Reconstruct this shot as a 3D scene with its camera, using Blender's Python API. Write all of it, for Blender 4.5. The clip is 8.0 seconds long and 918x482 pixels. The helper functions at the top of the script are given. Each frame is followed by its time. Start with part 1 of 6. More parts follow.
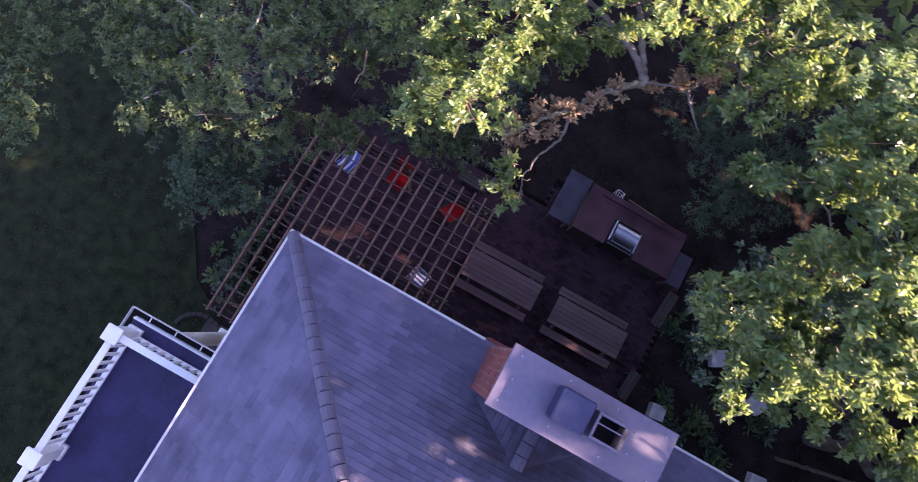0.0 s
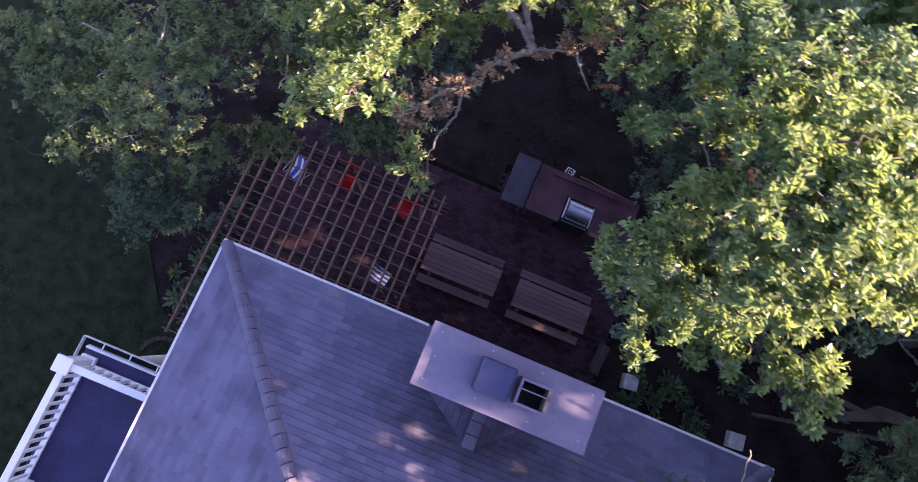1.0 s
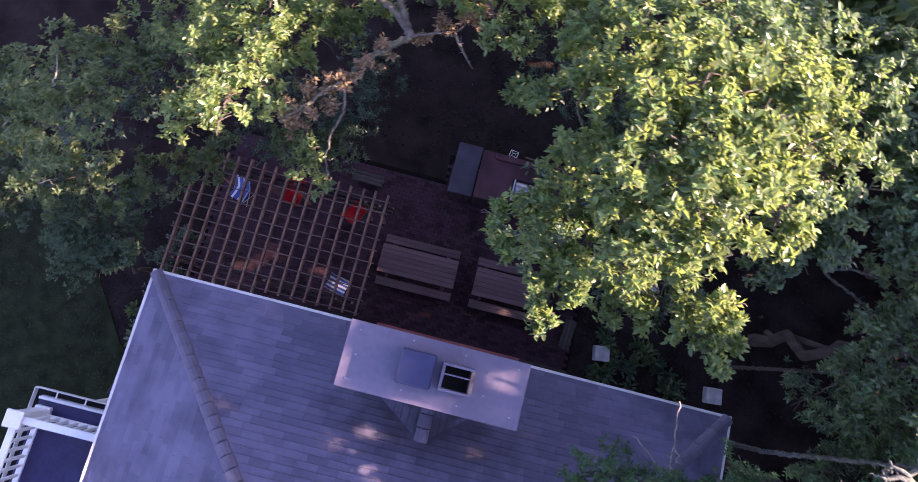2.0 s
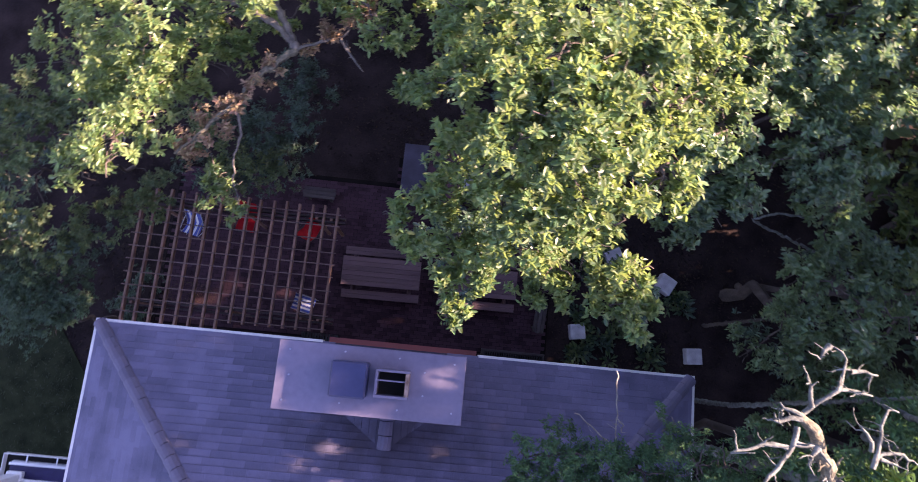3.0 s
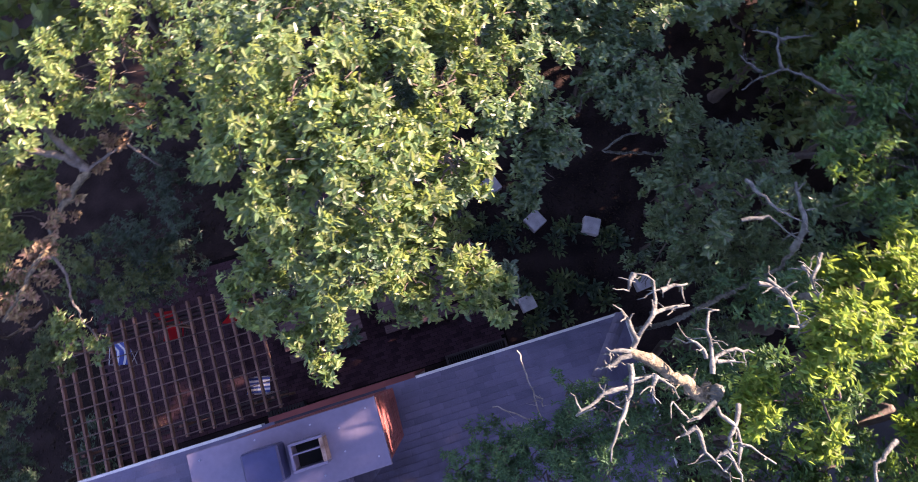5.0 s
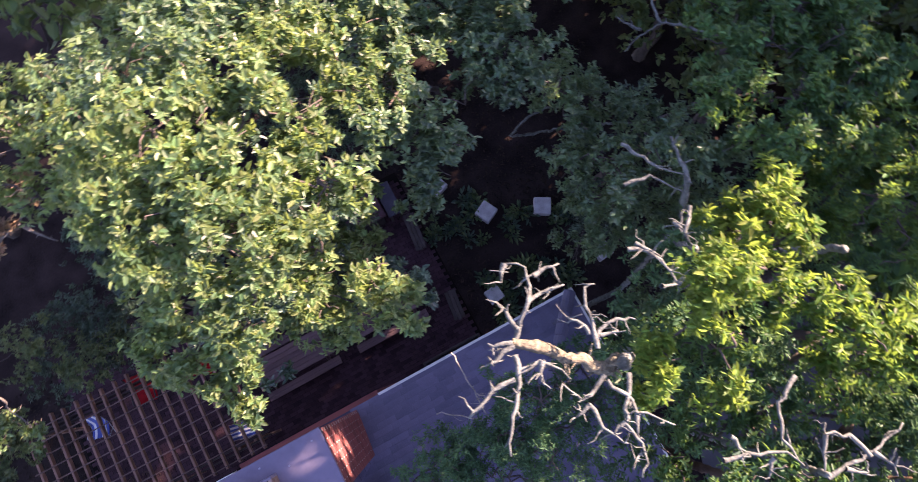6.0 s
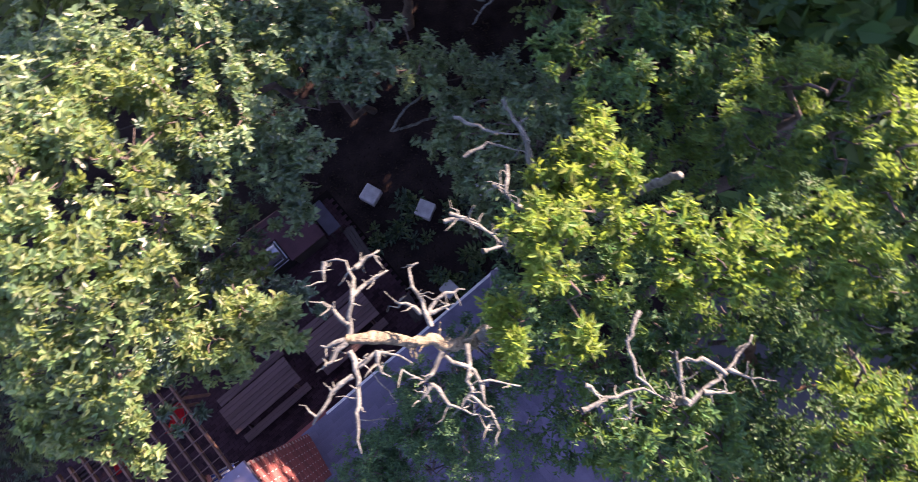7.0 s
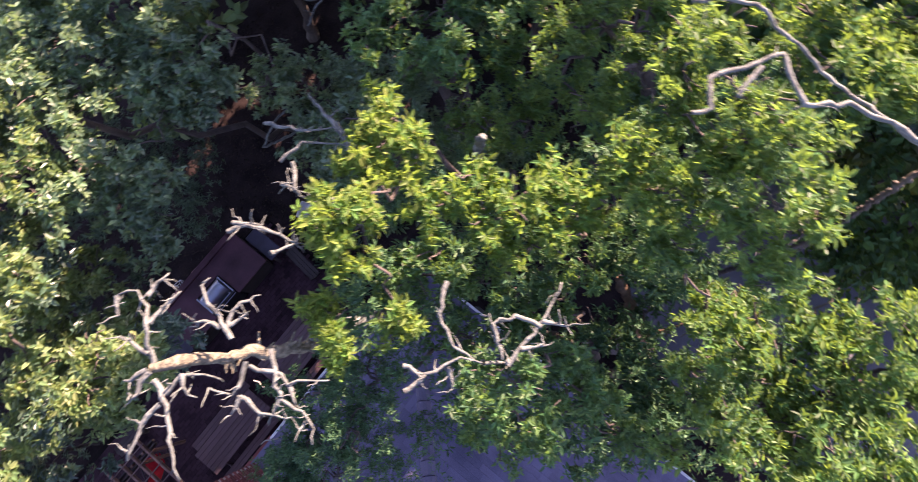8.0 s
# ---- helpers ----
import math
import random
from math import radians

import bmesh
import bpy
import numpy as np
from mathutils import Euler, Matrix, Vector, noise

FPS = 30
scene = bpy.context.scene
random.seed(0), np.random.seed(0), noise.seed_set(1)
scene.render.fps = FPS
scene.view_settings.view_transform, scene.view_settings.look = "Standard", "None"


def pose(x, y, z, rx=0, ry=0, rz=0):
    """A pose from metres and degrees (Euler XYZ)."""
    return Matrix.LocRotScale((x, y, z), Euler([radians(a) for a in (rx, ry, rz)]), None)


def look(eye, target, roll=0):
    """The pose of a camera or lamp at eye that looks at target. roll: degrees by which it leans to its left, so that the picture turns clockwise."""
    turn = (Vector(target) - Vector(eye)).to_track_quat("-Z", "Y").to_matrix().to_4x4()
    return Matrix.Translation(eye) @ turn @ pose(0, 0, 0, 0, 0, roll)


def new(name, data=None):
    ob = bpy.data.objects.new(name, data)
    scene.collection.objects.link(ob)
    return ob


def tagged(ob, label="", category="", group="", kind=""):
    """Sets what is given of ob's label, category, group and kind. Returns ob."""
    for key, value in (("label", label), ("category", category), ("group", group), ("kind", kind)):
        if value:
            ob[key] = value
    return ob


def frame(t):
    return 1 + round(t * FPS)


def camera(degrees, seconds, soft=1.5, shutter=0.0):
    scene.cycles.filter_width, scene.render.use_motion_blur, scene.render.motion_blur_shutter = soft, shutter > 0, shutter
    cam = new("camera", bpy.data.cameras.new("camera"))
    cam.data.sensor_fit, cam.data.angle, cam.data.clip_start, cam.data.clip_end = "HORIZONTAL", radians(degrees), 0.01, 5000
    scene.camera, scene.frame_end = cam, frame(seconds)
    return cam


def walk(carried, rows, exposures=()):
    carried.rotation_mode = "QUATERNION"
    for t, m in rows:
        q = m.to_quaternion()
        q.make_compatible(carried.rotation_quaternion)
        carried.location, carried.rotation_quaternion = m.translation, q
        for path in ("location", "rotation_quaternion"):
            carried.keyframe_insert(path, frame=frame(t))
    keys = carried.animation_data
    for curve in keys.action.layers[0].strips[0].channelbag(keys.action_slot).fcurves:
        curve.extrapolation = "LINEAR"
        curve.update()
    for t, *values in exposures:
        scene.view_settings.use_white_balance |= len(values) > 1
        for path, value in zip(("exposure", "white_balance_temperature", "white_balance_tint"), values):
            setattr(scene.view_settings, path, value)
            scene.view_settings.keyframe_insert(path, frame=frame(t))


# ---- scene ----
cam = camera(73.7, 8.0, soft=0.8, shutter=0.48)
PATH = [
    (0, (2.423, -0.555, 16.268), (2.42, -0.239, 14.478), 28.9),
    (0.5, (2.897, -0.464, 16.32), (2.901, -0.139, 14.531), 27.0),
    (1, (3.4, -0.374, 16.375), (3.412, -0.044, 14.587), 24.9),
    (1.5, (3.886, -0.267, 16.404), (3.913, 0.066, 14.616), 23.2),
    (1.7, (4.061, -0.224, 16.403), (4.099, 0.11, 14.616), 23.3),
    (2.8, (5.098, -0.039, 16.417), (5.138, 0.295, 14.631), 14.8),
    (3, (5.217, -0.005, 16.417), (5.278, 0.326, 14.631), 16.2),
    (3.5, (5.565, 0.056, 16.437), (5.648, 0.39, 14.652), 14.8),
    (4, (5.907, 0.125, 16.443), (6.015, 0.455, 14.657), 12.7),
    (4.2, (6.057, 0.143, 16.441), (6.171, 0.471, 14.656), 11.2),
    (5.3, (6.726, 0.099, 16.406), (6.889, 0.414, 14.623), 6.9),
    (5.5, (6.891, 0.071, 16.406), (7.062, 0.381, 14.623), 5.9),
    (6, (7.322, -0.097, 16.381), (7.506, 0.202, 14.596), 3.3),
    (6.5, (7.77, -0.399, 16.344), (7.972, -0.109, 14.56), 0.5),
    (7, (8.212, -0.775, 16.296), (8.428, -0.499, 14.512), -2.4),
    (7.5, (8.645, -1.23, 16.245), (8.87, -0.965, 14.461), -5.7),
    (8, (9.089, -1.759, 16.197), (9.31, -1.505, 14.411), -10.8),
]
walk(cam, [(t, look(eye, target, roll)) for t, eye, target, roll in PATH], exposures=[(0.0, 3.21, 6300, 48), (8.0, 3.21, 6300, 48)])

# ---- world and sun ----
SUN_UP, SUN_TURN = 27.5, 11.0   # elevation, and degrees from +x towards +y
world = bpy.data.worlds.new("sky")
scene.world = world
world.use_nodes = True
wn = world.node_tree.nodes
sky = wn.new("ShaderNodeTexSky")
sky.sky_type, sky.sun_disc = "NISHITA", False
sky.sun_elevation, sky.sun_rotation = radians(SUN_UP), radians(90 - SUN_TURN)
world.node_tree.links.new(sky.outputs["Color"], wn["Background"].inputs["Color"])
wn["Background"].inputs["Strength"].default_value = 0.068
sun_data = bpy.data.lights.new("sun", "SUN")
sun_data.energy, sun_data.angle, sun_data.color = 4.9, radians(0.6), (1.0, 0.80, 0.50)
sun = new("sun", sun_data)
sun.matrix_world = look((40 * math.cos(radians(SUN_TURN)), 40 * math.sin(radians(SUN_TURN)), 40 * math.tan(radians(SUN_UP))), (0, 0, 0))


# ---- materials ----
def socket(node, name, value):
    node.inputs[name].default_value = value


def material(name, dark, light, scale=4.0, fine=60.0, rough=0.8, metal=0.0, bump=0.3, per_piece=0.0, stretch=(1, 1, 1), specular=0.4):
    """A surface with variation at two scales, and from piece to piece where per_piece is set."""
    m = bpy.data.materials.new(name)
    m.use_nodes = True
    n, ln = m.node_tree.nodes, m.node_tree.links
    b = n["Principled BSDF"]
    co = n.new("ShaderNodeTexCoord")
    mp = n.new("ShaderNodeMapping")
    socket(mp, "Scale", stretch)
    ln.new(co.outputs["Object"], mp.inputs["Vector"])
    big, small = n.new("ShaderNodeTexNoise"), n.new("ShaderNodeTexNoise")
    socket(big, "Scale", scale), socket(big, "Detail", 5.0)
    socket(small, "Scale", fine), socket(small, "Detail", 4.0)
    for tex in (big, small):
        ln.new(mp.outputs["Vector"], tex.inputs["Vector"])
    add = n.new("ShaderNodeMath")
    add.operation = "MULTIPLY_ADD"
    ln.new(small.outputs["Fac"], add.inputs[0])
    add.inputs[1].default_value = 0.45
    ln.new(big.outputs["Fac"], add.inputs[2])
    last = add.outputs[0]
    if per_piece:
        info = n.new("ShaderNodeObjectInfo")
        isl = n.new("ShaderNodeNewGeometry")
        both = n.new("ShaderNodeMath")
        ln.new(info.outputs["Random"], both.inputs[0])
        ln.new(isl.outputs["Random Per Island"], both.inputs[1])
        frac = n.new("ShaderNodeMath")
        frac.operation = "FRACT"
        ln.new(both.outputs[0], frac.inputs[0])
        mul = n.new("ShaderNodeMath")
        mul.operation = "MULTIPLY_ADD"
        mul.inputs[1].default_value = per_piece
        ln.new(frac.outputs[0], mul.inputs[0])
        ln.new(last, mul.inputs[2])
        last = mul.outputs[0]
    ramp = n.new("ShaderNodeValToRGB")
    ramp.color_ramp.elements[0].position, ramp.color_ramp.elements[1].position = 0.45, 1.0 + per_piece
    ramp.color_ramp.elements[0].color, ramp.color_ramp.elements[1].color = (*dark, 1), (*light, 1)
    if per_piece:
        ramp.color_ramp.elements[1].position = 1.0
    ln.new(last, ramp.inputs["Fac"])
    ln.new(ramp.outputs["Color"], b.inputs["Base Color"])
    socket(b, "Roughness", rough), socket(b, "Metallic", metal), socket(b, "Specular IOR Level", specular)
    if bump:
        bp = n.new("ShaderNodeBump")
        socket(bp, "Strength", bump), socket(bp, "Distance", 0.02)
        ln.new(add.outputs[0], bp.inputs["Height"])
        ln.new(bp.outputs["Normal"], b.inputs["Normal"])
    return m


def leaf_material(name, dark, light, through_colour, share=0.35, rough=0.46, gloss=0.5, spread=0.035):
    m = bpy.data.materials.new(name)
    m.use_nodes = True
    n, ln = m.node_tree.nodes, m.node_tree.links
    b = n["Principled BSDF"]
    geo = n.new("ShaderNodeNewGeometry")
    co = n.new("ShaderNodeTexCoord")
    tex = n.new("ShaderNodeTexNoise")
    socket(tex, "Scale", 1.6), socket(tex, "Detail", 3.0)
    ln.new(co.outputs["Object"], tex.inputs["Vector"])
    add = n.new("ShaderNodeMath")
    add.operation = "MULTIPLY_ADD"
    add.inputs[1].default_value = 0.6
    ln.new(geo.outputs["Random Per Island"], add.inputs[0])
    ln.new(tex.outputs["Fac"], add.inputs[2])
    ramp = n.new("ShaderNodeValToRGB")
    ramp.color_ramp.elements[0].position, ramp.color_ramp.elements[1].position = 0.4, 1.1
    ramp.color_ramp.elements[1].position = 1.0
    ramp.color_ramp.elements[0].color, ramp.color_ramp.elements[1].color = (*dark, 1), (*light, 1)
    ln.new(add.outputs[0], ramp.inputs["Fac"])
    # each leaf has its own hue and depth of colour
    other = n.new("ShaderNodeMath")
    other.operation = "MULTIPLY"
    other.inputs[1].default_value = 17.31
    ln.new(geo.outputs["Random Per Island"], other.inputs[0])
    own = n.new("ShaderNodeMath")
    own.operation = "FRACT"
    ln.new(other.outputs[0], own.inputs[0])
    hue = n.new("ShaderNodeMapRange")
    socket(hue, "To Min", 0.5 - spread), socket(hue, "To Max", 0.5 + spread)
    ln.new(own.outputs[0], hue.inputs["Value"])
    third = n.new("ShaderNodeMath")
    third.operation = "MULTIPLY"
    third.inputs[1].default_value = 5.77
    ln.new(own.outputs[0], third.inputs[0])
    depth = n.new("ShaderNodeMath")
    depth.operation = "FRACT"
    ln.new(third.outputs[0], depth.inputs[0])
    value = n.new("ShaderNodeMapRange")
    socket(value, "To Min", 0.62), socket(value, "To Max", 1.32)
    ln.new(depth.outputs[0], value.inputs["Value"])
    vary = n.new("ShaderNodeHueSaturation")
    ln.new(hue.outputs[0], vary.inputs["Hue"])
    ln.new(value.outputs[0], vary.inputs["Value"])
    ln.new(ramp.outputs["Color"], vary.inputs["Color"])
    ln.new(vary.outputs["Color"], b.inputs["Base Color"])
    socket(b, "Roughness", rough), socket(b, "Specular IOR Level", gloss)
    tr = n.new("ShaderNodeBsdfTranslucent")
    mixc = n.new("ShaderNodeMix")
    mixc.data_type = "RGBA"
    mixc.inputs["Factor"].default_value = 0.55
    ln.new(vary.outputs["Color"], mixc.inputs["A"])
    mixc.inputs["B"].default_value = (*through_colour, 1)
    ln.new(mixc.outputs["Result"], tr.inputs["Color"])
    mx = n.new("ShaderNodeMixShader")
    mx.inputs["Fac"].default_value = share
    ln.new(b.outputs[0], mx.inputs[1])
    ln.new(tr.outputs[0], mx.inputs[2])
    ln.new(mx.outputs[0], n["Material Output"].inputs["Surface"])
    return m


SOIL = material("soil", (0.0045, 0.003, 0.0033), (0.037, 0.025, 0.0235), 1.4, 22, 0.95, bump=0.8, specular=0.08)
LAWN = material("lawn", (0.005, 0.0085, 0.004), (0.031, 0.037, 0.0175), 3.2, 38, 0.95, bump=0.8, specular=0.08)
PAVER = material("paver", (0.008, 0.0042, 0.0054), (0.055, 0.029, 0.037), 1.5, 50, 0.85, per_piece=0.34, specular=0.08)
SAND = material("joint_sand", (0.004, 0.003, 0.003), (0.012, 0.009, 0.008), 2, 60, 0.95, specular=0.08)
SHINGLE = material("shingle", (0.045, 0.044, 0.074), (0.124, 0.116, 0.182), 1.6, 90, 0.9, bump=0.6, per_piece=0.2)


def dark_patch(m, place, size):
    """A darker patch on the roof behind the chimney, with a ragged edge."""
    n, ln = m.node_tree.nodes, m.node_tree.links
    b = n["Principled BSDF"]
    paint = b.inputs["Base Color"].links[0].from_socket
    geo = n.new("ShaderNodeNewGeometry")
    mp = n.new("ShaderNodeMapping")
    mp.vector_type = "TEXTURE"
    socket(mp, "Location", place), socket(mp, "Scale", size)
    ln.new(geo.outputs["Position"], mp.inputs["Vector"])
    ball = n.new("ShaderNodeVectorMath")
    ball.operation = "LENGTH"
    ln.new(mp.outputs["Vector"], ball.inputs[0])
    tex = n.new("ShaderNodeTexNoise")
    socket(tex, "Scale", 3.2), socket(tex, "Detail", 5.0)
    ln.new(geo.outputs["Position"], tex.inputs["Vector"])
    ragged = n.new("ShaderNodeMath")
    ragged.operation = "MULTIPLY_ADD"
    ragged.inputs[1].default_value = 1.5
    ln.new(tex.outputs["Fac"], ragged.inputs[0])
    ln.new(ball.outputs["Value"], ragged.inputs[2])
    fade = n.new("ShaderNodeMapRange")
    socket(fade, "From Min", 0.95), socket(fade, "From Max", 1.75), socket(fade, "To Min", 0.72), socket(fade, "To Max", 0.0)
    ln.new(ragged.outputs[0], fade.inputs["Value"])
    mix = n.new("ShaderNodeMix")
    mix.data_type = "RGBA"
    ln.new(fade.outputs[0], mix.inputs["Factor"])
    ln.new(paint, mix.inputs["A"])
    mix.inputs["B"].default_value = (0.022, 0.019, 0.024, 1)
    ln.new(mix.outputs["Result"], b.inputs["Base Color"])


dark_patch(SHINGLE, (4.7, -1.2, 7.0), (1.7, 0.8, 1.0))
# Dark base seen between shingles; it stands in for their shadow lines.
GAPDARK = material("shadow_line_base", (0.022, 0.019, 0.032), (0.048, 0.042, 0.066), 2, 60, 0.95)
RIDGE = material("ridge_shingle", (0.056, 0.052, 0.078), (0.122, 0.112, 0.160), 1.5, 90, 0.9, bump=0.5, per_piece=0.18)
DRIP = material("drip_edge", (0.35, 0.34, 0.34), (0.62, 0.60, 0.58), 3, 40, 0.6, bump=0.1)
WHITE = material("white_paint", (0.62, 0.61, 0.60), (0.82, 0.81, 0.80), 1.5, 30, 0.55, bump=0.08)
MEMBRANE = material("membrane", (0.011, 0.008, 0.038), (0.041, 0.032, 0.105), 1.6, 14, 0.42, bump=0.2)
SIDING = material("siding", (0.10, 0.09, 0.08), (0.19, 0.17, 0.15), 1, 20, 0.8)
BRICK = material("brick", (0.075, 0.021, 0.022), (0.200, 0.060, 0.056), 3, 60, 0.85, per_piece=0.4)
MORTAR = material("mortar", (0.26, 0.22, 0.21), (0.46, 0.41, 0.39), 5, 80, 0.95)
CAPMETAL = material("cap_metal", (0.098, 0.088, 0.128), (0.162, 0.144, 0.204), 0.9, 14, 0.5, 0.25, bump=0.05)
BOXMETAL = material("flue_metal", (0.014, 0.018, 0.055), (0.030, 0.036, 0.092), 2, 18, 0.42, 0.15, bump=0.08)
SUNLITRUST = material("sunlit_rust", (0.10, 0.055, 0.040), (0.30, 0.215, 0.18), 9, 50, 0.9, 0.1)
BLACK = material("deep_black", (0.004, 0.004, 0.004), (0.012, 0.011, 0.011), 4, 40, 0.95)
LATTICE = material("pergola_wood", (0.090, 0.050, 0.040), (0.250, 0.142, 0.106), 2, 60, 0.85, per_piece=0.25)
SLATWOOD = material("slat_wood", (0.056, 0.037, 0.034), (0.150, 0.098, 0.088), 2, 60, 0.85, per_piece=0.25)
TABLEWOOD = material("table_wood", (0.048, 0.026, 0.029), (0.125, 0.074, 0.078), 2, 60, 0.8, per_piece=0.3, stretch=(0.3, 3, 3))
DARKWOOD = material("dark_wood", (0.018, 0.014, 0.014), (0.055, 0.042, 0.040), 2, 50, 0.85, per_piece=0.2)
STONE = material("pale_stone", (0.25, 0.24, 0.25), (0.46, 0.44, 0.45), 5, 60, 0.85)
EDGESTONE = material("edging_stone", (0.018, 0.013, 0.013), (0.050, 0.037, 0.036), 4, 60, 0.9)
SLATE = material("slate_top", (0.016, 0.013, 0.024), (0.046, 0.038, 0.063), 2.5, 40, 0.55)
COUNTER = material("granite_counter", (0.020, 0.006, 0.009), (0.098, 0.040, 0.052), 1.5, 120, 0.45, specular=0.2)
STEEL = material("stainless_steel", (0.22, 0.23, 0.28), (0.36, 0.37, 0.44), 2, 60, 0.36, 0.9, bump=0.03)
IRON = material("black_iron", (0.012, 0.012, 0.013), (0.035, 0.034, 0.036), 6, 60, 0.6, 0.3)
RED = material("red_canvas", (0.17, 0.003, 0.005), (0.29, 0.006, 0.009), 5, 90, 0.8, specular=0.12)
BLUE = material("blue_canvas", (0.03, 0.05, 0.22), (0.07, 0.11, 0.38), 5, 90, 0.75)
PALE = material("white_canvas", (0.50, 0.50, 0.52), (0.72, 0.72, 0.74), 5, 90, 0.75)
TUBE = material("chair_tube", (0.26, 0.26, 0.28), (0.44, 0.44, 0.46), 5, 60, 0.4, 0.6, bump=0)
ASPHALT = material("asphalt", (0.05, 0.048, 0.055), (0.115, 0.11, 0.12), 1, 70, 0.9)
BARK = material("bark", (0.024, 0.019, 0.017), (0.095, 0.077, 0.066), 5, 40, 0.9, bump=0.9, stretch=(1, 1, 0.3))
SHAGGY = material("shaggy_bark", (0.022, 0.020, 0.015), (0.200, 0.180, 0.122), 26, 90, 0.9, bump=1.0)
LIMBBARK = material("limb_bark", (0.040, 0.034, 0.030), (0.175, 0.152, 0.130), 9, 50, 0.9, bump=0.7)
TRUNKWOOD = material("brown_trunk", (0.050, 0.030, 0.020), (0.20, 0.125, 0.080), 6, 40, 0.9, bump=0.9, stretch=(1, 1, 0.3))
DEADWOOD = material("bleached_wood", (0.022, 0.024, 0.022), (0.150, 0.166, 0.152), 18, 60, 0.85, bump=0.7)
TWIGWOOD = material("pale_twig", (0.075, 0.066, 0.058), (0.31, 0.285, 0.25), 14, 60, 0.85, bump=0.5)
OAKLEAF = leaf_material("oak_leaf", (0.025, 0.062, 0.037), (0.137, 0.202, 0.080), (0.41, 0.55, 0.12), 0.47, 0.42, 0.40, 0.05)
# Bluer, darker copy of the oak leaf; shade on the crown is coloured in.
SHADEDLEAF = leaf_material("shaded_oak_leaf", (0.025, 0.060, 0.045), (0.116, 0.188, 0.094), (0.30, 0.46, 0.12), 0.42, 0.40, 0.5, 0.045)
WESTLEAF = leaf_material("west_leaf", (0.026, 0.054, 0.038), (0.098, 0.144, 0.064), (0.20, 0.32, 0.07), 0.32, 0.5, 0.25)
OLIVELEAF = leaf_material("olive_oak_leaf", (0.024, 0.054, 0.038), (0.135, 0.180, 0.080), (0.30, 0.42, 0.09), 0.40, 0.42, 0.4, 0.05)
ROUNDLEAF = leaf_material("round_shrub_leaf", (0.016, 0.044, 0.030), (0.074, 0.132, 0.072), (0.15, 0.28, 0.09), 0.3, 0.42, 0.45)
# Shrub leaf, also the shade tone inside oak crowns.
SHRUBSHADELEAF = leaf_material("shrub_and_shade_leaf", (0.014, 0.034, 0.027), (0.050, 0.094, 0.062), (0.13, 0.24, 0.08), 0.25, 0.42)
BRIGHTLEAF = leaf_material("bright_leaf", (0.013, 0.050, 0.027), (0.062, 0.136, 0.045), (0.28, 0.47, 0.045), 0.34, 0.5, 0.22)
# Four lighter oak tones: sunlight on these crowns is part of the colour.
SUNLIMELEAF = leaf_material("sunlit_lime_leaf", (0.016, 0.054, 0.025), (0.080, 0.158, 0.045), (0.33, 0.51, 0.045), 0.44, 0.5, 0.22)
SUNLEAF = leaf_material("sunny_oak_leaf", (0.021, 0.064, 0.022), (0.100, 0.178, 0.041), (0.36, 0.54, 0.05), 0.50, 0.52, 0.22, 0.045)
SUNYELLOWLEAF = leaf_material("sunlit_yellow_leaf", (0.030, 0.074, 0.019), (0.120, 0.190, 0.038), (0.37, 0.54, 0.06), 0.50, 0.55, 0.25, 0.045)
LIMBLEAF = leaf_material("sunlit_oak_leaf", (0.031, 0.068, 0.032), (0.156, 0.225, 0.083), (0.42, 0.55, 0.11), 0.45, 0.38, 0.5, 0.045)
# Darker oak leaf for lower boughs; their shade is in the colour.
INNERSHADE = leaf_material("inner_shade_leaf", (0.013, 0.047, 0.027), (0.052, 0.118, 0.049), (0.16, 0.31, 0.06), 0.28, 0.52, 0.22)
CEDARLEAF = leaf_material("cedar_leaf", (0.015, 0.048, 0.024), (0.050, 0.118, 0.046), (0.11, 0.25, 0.05), 0.25, 0.6, 0.25)
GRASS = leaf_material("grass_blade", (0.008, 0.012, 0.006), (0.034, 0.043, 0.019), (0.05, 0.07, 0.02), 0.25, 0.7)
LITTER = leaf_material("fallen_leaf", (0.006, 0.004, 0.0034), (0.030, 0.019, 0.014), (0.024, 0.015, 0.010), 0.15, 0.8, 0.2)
LITTERPALE = leaf_material("dry_leaf", (0.030, 0.020, 0.012), (0.11, 0.074, 0.044), (0.10, 0.06, 0.03), 0.2, 0.75, 0.2)
DEADLEAF = leaf_material("dead_leaf", (0.10, 0.066, 0.040), (0.31, 0.215, 0.125), (0.36, 0.23, 0.10), 0.34, 0.7)


# ---- mesh helpers ----
def part(name, bm, mat, parent=None, label=""):
    """Link a bmesh as one mesh object under a thing or a part."""
    me = bpy.data.meshes.new(name)
    bm.to_mesh(me)
    bm.free()
    me.materials.append(mat)
    ob = new(name, me)
    ob.parent = parent
    return tagged(ob, label) if label else ob


def thing(name, label, category, x=0, y=0, z=0, turn=0, group="", kind=""):
    ob = new(name)
    ob.empty_display_size = 0.1
    ob.matrix_basis = pose(x, y, z, 0, 0, turn)
    return tagged(ob, label, category, group, kind)


